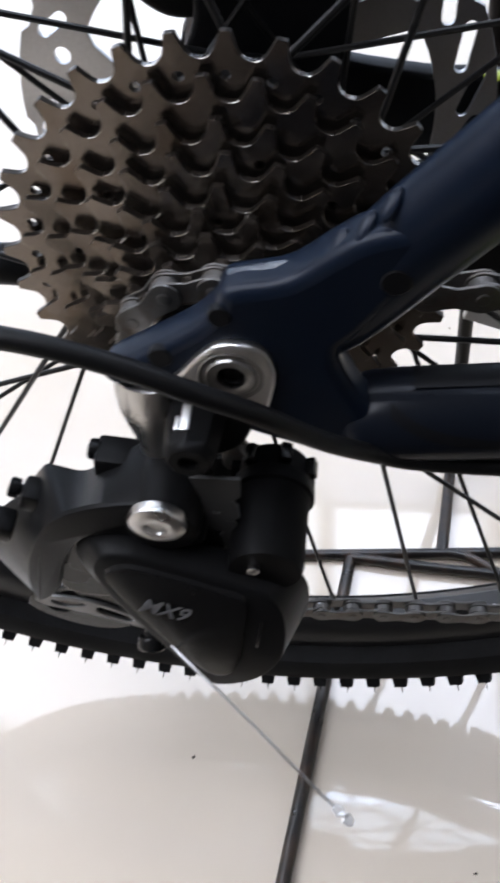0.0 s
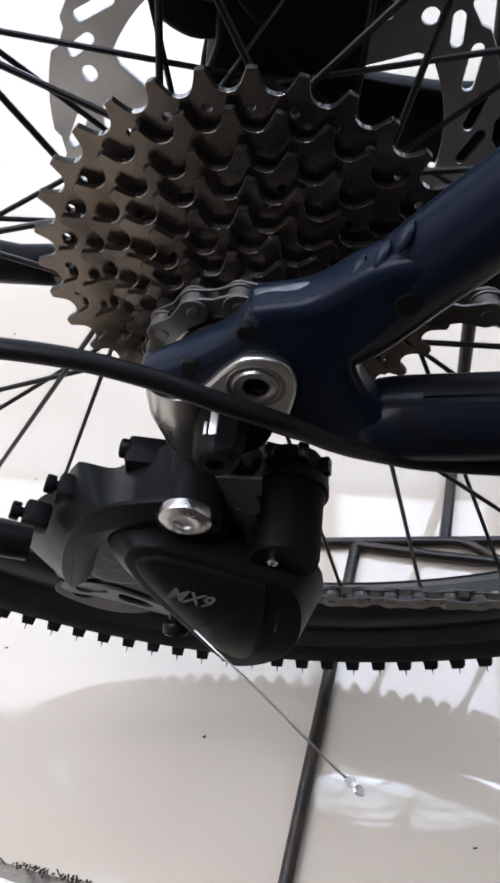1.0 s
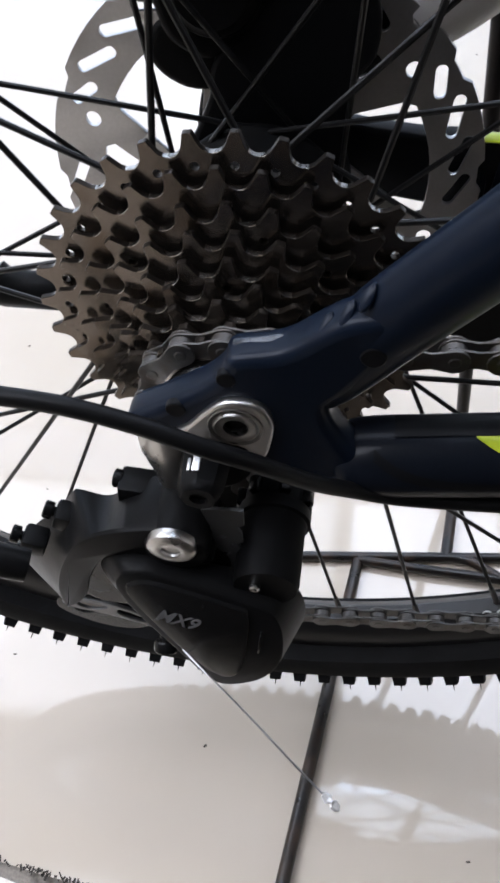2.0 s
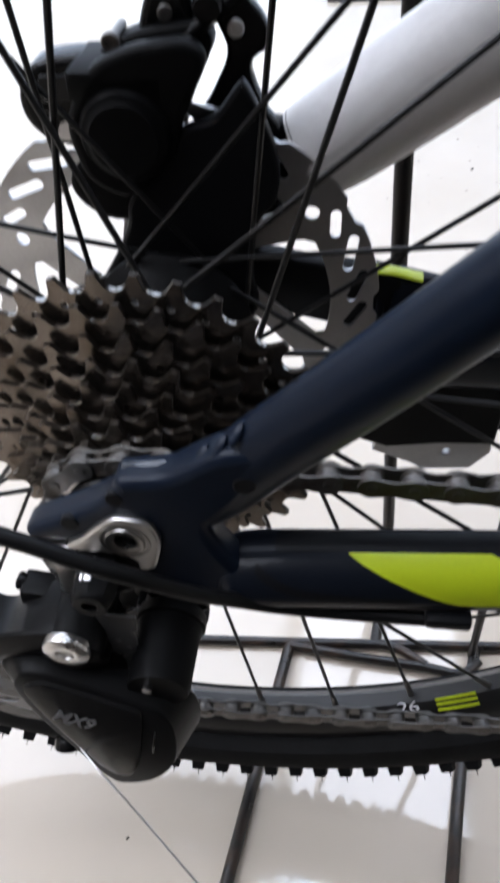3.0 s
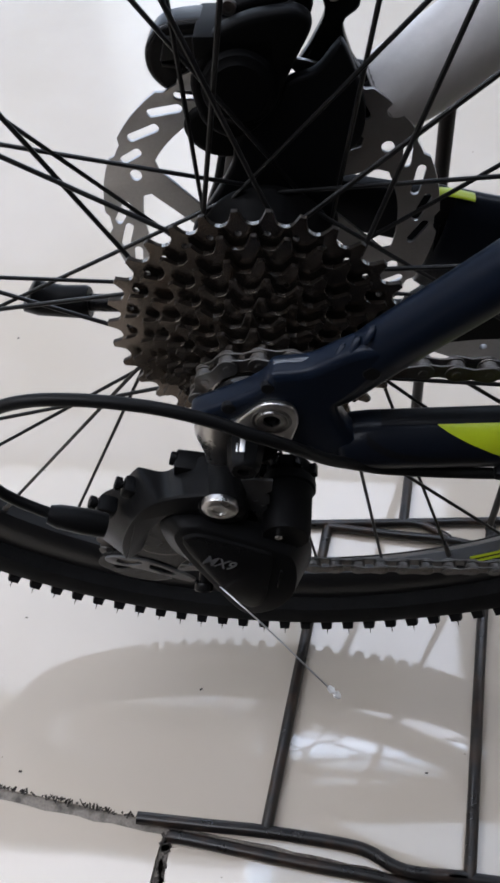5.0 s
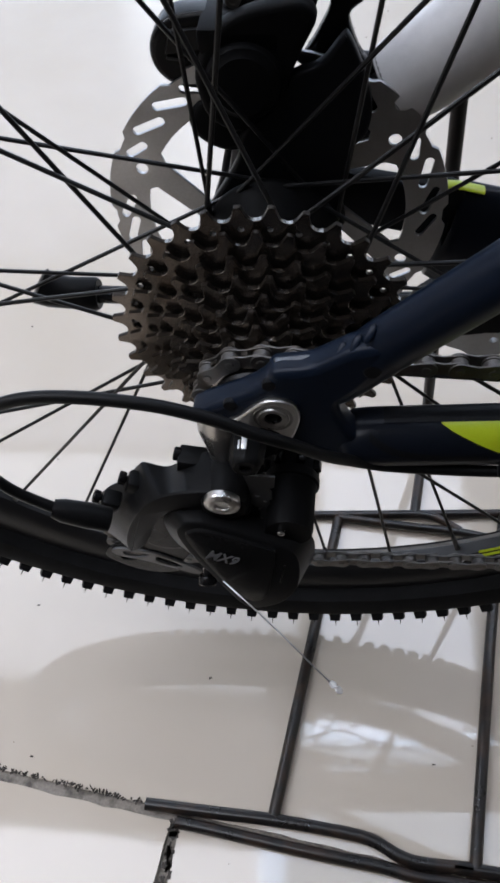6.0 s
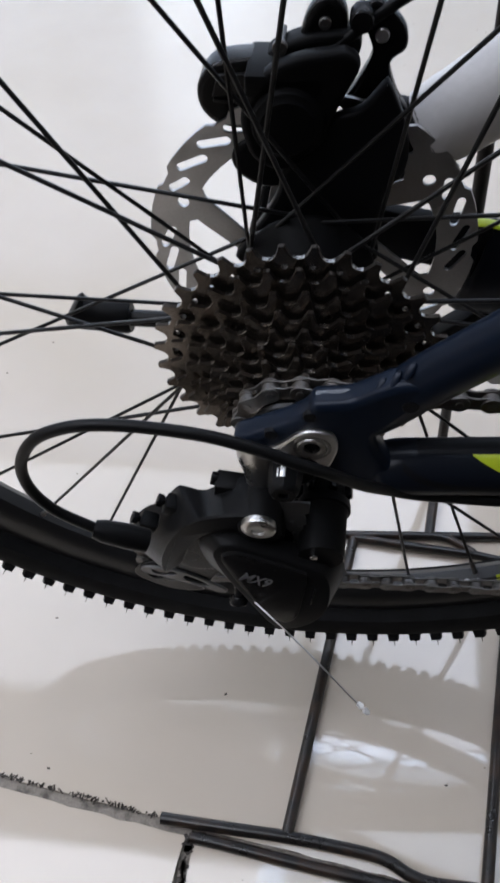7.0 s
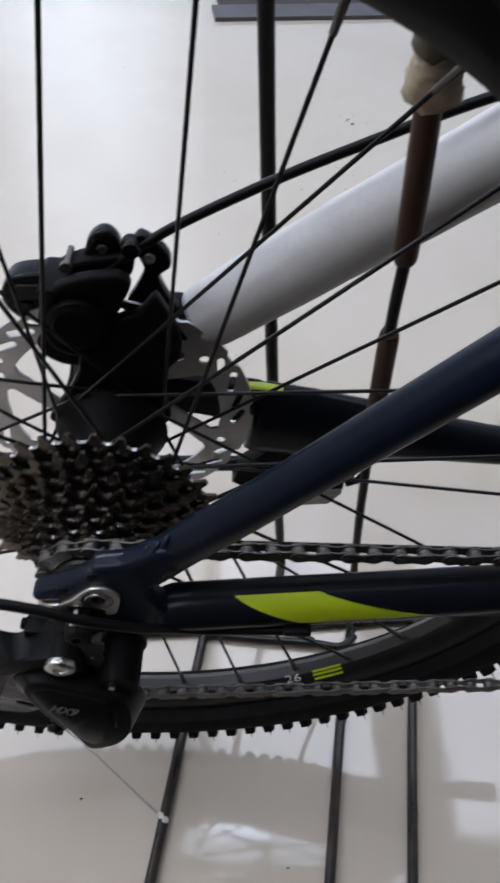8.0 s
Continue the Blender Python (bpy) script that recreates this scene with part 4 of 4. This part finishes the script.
rod("cross_rod", [(-0.0960, -0.1560, ZB), (-0.0430, -0.1575, ZB), (0.0003, -0.1586, ZB), (0.0430, -0.1614, ZB), (0.0785, -0.1656, ZB), (0.1006, -0.1750, ZB), (0.1180, -0.1785, ZB), (0.1535, -0.1790, ZB), (0.1741, -0.1805, ZB), (0.5505, -0.1957, ZB)])
# Added rod: stands in for the dirty slab joint and the first rod's reflection.
rod("cross_rod", [(-0.0700, -0.1668, ZB - 0.0003), (-0.0415, -0.1696, ZB - 0.0003), (0.0308, -0.1780, ZB - 0.0003), (0.0880, -0.1836, ZB - 0.0003), (0.1180, -0.1882, ZB - 0.0003), (0.1734, -0.1903, ZB - 0.0003), (0.5505, -0.2060, ZB - 0.0003)], 0.0047)
rod("floor_rod", [(0.0050, -0.1564, ZB), (0.0308, 0.0048, ZB), (0.0479, 0.1109, ZB)])
rod("floor_rod", [(0.1566, -0.1785, ZB), (0.1858, 0.0203, ZB), (0.2051, 0.1220, ZB)])
rod("floor_rod", [(0.2290, -0.1810, ZB), (0.2580, 0.0301, ZB), (0.2760, 0.1308, ZB)])
rod("cross_rod", [(-0.1248, 0.1031, ZB), (0.0302, 0.1131, ZB), (0.1210, 0.1198, ZB), (0.3291, 0.1353, ZB), (0.5505, 0.1507, ZB)], 0.0044)
rod("brace_rod", [(0.0479, 0.1109, ZB + 0.001), (0.1077, 0.1054, ZB + 0.002), (0.1608, 0.1020, ZB + 0.002), (0.1918, 0.0987, ZB + 0.002), (0.2073, 0.1120, ZB + 0.001)], 0.0042)
rod("brace_rod", [(0.1210, 0.1198, ZB + 0.001), (0.1409, 0.1164, ZB + 0.002), (0.1630, 0.1031, ZB + 0.003)], 0.0040)
rod("upright_rod", [(0.1326, 0.2028, FLOOR), (0.102, 0.1590, 0.26), (0.083, 0.158, 0.52), (0.070, 0.157, 0.75)], 0.0047, UPRIGHT)
rod("floor_rod", [(0.1210, 0.1198, ZB), (0.1326, 0.2028, ZB)], 0.0048)
UP = [Vector((0.2029, 0.1198, FLOOR)), Vector((0.1645, 0.060, 0.235)), Vector((0.1520, 0.0435, 0.411)), Vector((0.1490, 0.036, 0.464)), Vector((0.1420, 0.026, 0.540)), Vector((0.135, 0.016, 0.62))]
up = rod("upright_rod", UP, 0.0032, UPRIGHT)
upline = spline(UP, 40)


def up_at(z):
    return min(upline, key=lambda p: abs(p.z - z))


rod("rubber_sleeve", [up_at(z) for z in (0.462, 0.465, 0.490, 0.520, 0.541)], [0.0046, 0.0058, 0.0060, 0.0059, 0.0056], SLEEVE, up, "brown rubber sleeve")
rod("rubber_sleeve", [up_at(z) for z in (0.300, 0.34, 0.38, 0.409, 0.412)], [0.0052, 0.0054, 0.0056, 0.0056, 0.0042], SLEEVE, up, "brown rubber sleeve")
def crumple(ob, scale, amount):
    for v in ob.data.vertices:
        v.co += noise.noise_vector(v.co * scale) * amount + noise.noise_vector(v.co * scale * 3) * amount * 0.35


crumple(rod("tape_wrap", [up_at(z) for z in (0.5430, 0.5445, 0.548, 0.552, 0.556, 0.559, 0.562, 0.564)], [0.0080, 0.0112, 0.0114, 0.0102, 0.0090, 0.0080, 0.0070, 0.0050], TAPE, up, "crumpled tan tape skirt", n=4), 170, 0.0030)
crumple(rod("tape_wrap", [up_at(z) for z in (0.5610, 0.5625, 0.566, 0.570, 0.575, 0.580, 0.584)], [0.0060, 0.0086, 0.0094, 0.0096, 0.0098, 0.0092, 0.0060], OLIVE, up, "dull olive-brown tape roll", n=4), 210, 0.0022)

# ---- floor and room ----
floor = part("floor", box(7, 6.4, 0.05, pose(0, 0.4, FLOOR - 0.029)), GROUT, None, "", False)
tagged(floor, "polished white floor slabs with dirty dark joints", "floor", kind="structure")
SLAB_X, SLAB_Y, GAP = 2.10, 2.70, 0.0066


def slab_mesh(jag):
    """A slab with a slightly chipped upper edge."""
    bm = bmesh.new()
    rr = random.Random(jag)
    ring = []
    for (ax, ay), (bx, by) in (((0, 0), (1, 0)), ((1, 0), (1, 1)), ((1, 1), (0, 1)), ((0, 1), (0, 0))):
        for k in range(150):
            u = k / 150
            x, y = ax + (bx - ax) * u, ay + (by - ay) * u
            j = abs(noise.noise(Vector((x * 97 + jag, y * 180, jag)))) * 0.0038 + rr.random() * 0.0008
            nx, ny = (0, 1) if ay == by == 0 else (0, -1) if ay == by == 1 else (-1, 0) if ax == bx == 1 else (1, 0)
            ring.append((x * (SLAB_X - GAP) + nx * j, y * (SLAB_Y - GAP) + ny * j))
    top = [bm.verts.new((x, y, 0)) for x, y in ring]
    low = [bm.verts.new((x, y, -0.006)) for x, y in ring]
    bm.faces.new(top)
    for k in range(len(top)):
        bm.faces.new((top[k], low[k], low[(k + 1) % len(top)], top[(k + 1) % len(top)]))
    bmesh.ops.recalc_face_normals(bm, faces=bm.faces)
    me = bpy.data.meshes.new("floor_slab")
    bm.to_mesh(me)
    bm.free()
    me.materials.append(TILE)
    return me


slabs = [slab_mesh(s) for s in (1, 2, 3)]
for i in range(-2, 2):
    for j in (-1, 0):
        ob = new("floor_slab", slabs[(i + 2 * j) % 3])
        ob.parent = floor
        ob.matrix_world = pose(-0.0711, -0.1625, FLOOR, 0, 0, -7.0) @ pose(i * SLAB_X + GAP / 2 + (-1.05 if j == 0 else 0), j * SLAB_Y + GAP / 2, 0)

flecks = bmesh.new()
fr = random.Random(11)
spots = [(-0.226, 0.003), (-0.198, -0.128), (-0.069, 0.048), (0.314, 1.305), (0.340, 1.270), (0.262, 1.089), (0.252, 1.474), (0.192, 1.005), (-0.058, -0.052), (0.130, -0.107)]
for k in range(70):
    cx, cy = spots[k] if k < len(spots) else (fr.uniform(-0.45, 0.5), fr.uniform(-0.3, 1.5)) if k < 46 else (fr.gauss(0.24, 0.10), fr.gauss(1.05, 0.16))
    w = fr.uniform(0.0008, 0.0022) if k >= len(spots) else 0.0026
    box(w, w * fr.uniform(0.15, 0.6), 0.0006, pose(cx, cy, FLOOR + 0.0003, 0, 0, fr.uniform(-40, 40)), bm=flecks)
for cx, cy, w in ((0.302, 1.281, 0.006), (0.309, 1.262, 0.008), (0.276, 0.985, 0.006)):
    for k in range(3):
        box(w * fr.uniform(0.3, 0.9), w * fr.uniform(0.12, 0.3), 0.0006, pose(cx + fr.uniform(-1, 1) * w * 0.6, cy + fr.uniform(-1, 1) * w, FLOOR + 0.0003, 0, 0, fr.uniform(-35, 20)), bm=flecks)
# dirt caked along the joints
joint_frame = pose(-0.0711, -0.1625, FLOOR, 0, 0, -7.0)
for k in range(260):
    ln = fr.uniform(0.0012, 0.0045)
    box(ln, fr.uniform(0.0006, 0.0016), 0.0006, joint_frame @ pose(fr.uniform(-0.30, 0.0), GAP / 2 + 0.0014 + fr.gauss(0, 0.0009), 0.0003, 0, 0, fr.gauss(70, 35)), bm=flecks)
for k in range(150):
    box(fr.uniform(0.002, 0.006), fr.uniform(0.0015, 0.0035), 0.0006, joint_frame @ pose(0.001 + fr.gauss(0, 0.0019), fr.uniform(-0.16, 0.0), 0.0003, 0, 0, fr.uniform(40, 130)), bm=flecks)
tagged(part("dirt_flecks", flecks, BROWNWALL, None, "", False), "small dark dirt flecks on the white floor", "dirt", kind="stuff")


def wall(name, sx, sy, sz, x, y, z, mat, label):
    return tagged(part(name, box(sx, sy, sz, pose(x, y, z)), mat, None, "", False), label, "wall", kind="structure")


TOP = 2.6
wall("wall_west", 0.1, 4.9, TOP + 0.1, -2.75, -0.35, TOP / 2 - 0.05, WALLS, "off-white painted shop wall")
wall("wall_east", 0.1, 4.9, TOP + 0.1, 2.75, -0.35, TOP / 2 - 0.05, WALLS, "off-white painted shop wall")
wall("wall_south", 2.6, 0.1, TOP + 0.1, -1.45, -2.8, TOP / 2 - 0.05, BROWNWALL, "brown panelled shop wall")
# Unseen block with a low front, added so the sprockets mirror something dark.
corner = wall("dark_return", 2.9, 2.2, TOP + 0.1, 1.33, -1.75, TOP / 2 - 0.05, BROWNWALL, "unseen brown block added to darken reflections")
part("dark_blocker", box(2.88, 0.37, 0.30, pose(1.33, -0.475, 0.08), 0.004), BROWNWALL, corner, "", False)
tagged(part("ceiling", box(5.6, 5.0, 0.08, pose(0, -0.35, TOP)), BEIGE, None, "", False), "beige painted ceiling", "ceiling", kind="structure")
# glazed shop front
SILL = pose(0.0, 1.778, FLOOR, 0, 0, 8)
front = tagged(part("wall_north", box(2.74, 0.085, 0.012, SILL @ pose(1.38, 0.0425, 0.004)), SILLGREY, None, "", False), "grey aluminium shop front with glazing", "wall", kind="structure")
part("head_rail", box(5.6, 0.06, 0.5, pose(0, 1.93, 2.35)), GREYPANEL, front, "", False)
part("head_frame", box(5.6, 0.05, 0.06, pose(0, 1.94, 2.07)), GREYPANEL, front, "", False)
for x in (-2.7, 1.25, 2.7):
    part("mullion", box(0.06, 0.06, 2.0, pose(x, 1.93, 1.1)), DARKTRIM, front, "", False)
STREET = glow("daylight_street", (0.71, 0.82, 0.98), 0.58)
nt = STREET.node_tree
place, split = nt.nodes.new("ShaderNodeTexCoord"), nt.nodes.new("ShaderNodeSeparateXYZ")
cloudy = nt.nodes.new("ShaderNodeTexNoise")
cloudy.inputs["Scale"].default_value, cloudy.inputs["Detail"].default_value = 3.2, 2
nt.links.new(place.outputs["Object"], split.inputs[0])
nt.links.new(place.outputs["Object"], cloudy.inputs["Vector"])
off, rise, lit, total = nt.nodes.new("ShaderNodeMath"), nt.nodes.new("ShaderNodeMapRange"), nt.nodes.new("ShaderNodeMath"), nt.nodes.new("ShaderNodeMath")
off.operation = "ADD"
off.inputs[1].default_value = 0.46
size = nt.nodes.new("ShaderNodeMath")
size.operation = "ABSOLUTE"
rise.interpolation_type = "SMOOTHERSTEP"
rise.inputs[1].default_value, rise.inputs[2].default_value, rise.inputs[3].default_value, rise.inputs[4].default_value = 0.10, 0.46, 1.0, 0.0
lit.operation, total.operation = "MULTIPLY", "MULTIPLY_ADD"
total.inputs[1].default_value, total.inputs[2].default_value = 1.9, 0.38
nt.links.new(split.outputs[0], off.inputs[0])
nt.links.new(off.outputs[0], size.inputs[0])
nt.links.new(size.outputs[0], rise.inputs[0])
nt.links.new(rise.outputs[0], lit.inputs[0])
nt.links.new(cloudy.outputs["Fac"], lit.inputs[1])
nt.links.new(lit.outputs[0], total.inputs[0])
nt.links.new(total.outputs[0], nt.nodes["Principled BSDF"].inputs["Emission Strength"])
outside = tagged(part("backdrop", box(7, 0.02, 3.2, pose(0, 2.5, 1.3)), STREET, None, "", False), "bright daylight outside the shop front", "backdrop", kind="structure")
PAVING = surface("dark_brown_paving", (0.036, 0.024, 0.022), 0.7, 0.0, 90, 0.25, 0.2, stain=(0.026, 0.017, 0.015), stain_scale=9)
paving = tagged(part("pavement", box(2.70, 0.36, 0.02, SILL @ pose(1.38, 0.266, -0.004)), PAVING, None, "", False), "dark brown paving outside the shop door", "pavement", kind="structure")
part("yellow_line", box(0.13, 0.05, 0.004, SILL @ pose(0.10, 0.285, 0.0082)), LIME, paving, "yellow painted line", False)
LAMP_GLOW = glow("lamp_diffuser", (0.86, 0.92, 1.0), 0.7)
for lx, ly, sx, sy, watts, colour in LAMPS:
    tagged(part("ceiling_lamp", box(sx + 0.05, sy + 0.05, 0.03, pose(lx, ly, TOP - 0.055), 0.004), LAMP_GLOW, None, "", False), "white rectangular ceiling light panel", "ceiling lamp", group="ceiling lamps")

# tyre knobs nearest the ground and the rack
for me, m in near_knobs:
    ob = new("knob", me)
    ob.parent, ob.matrix_local = tyre, m
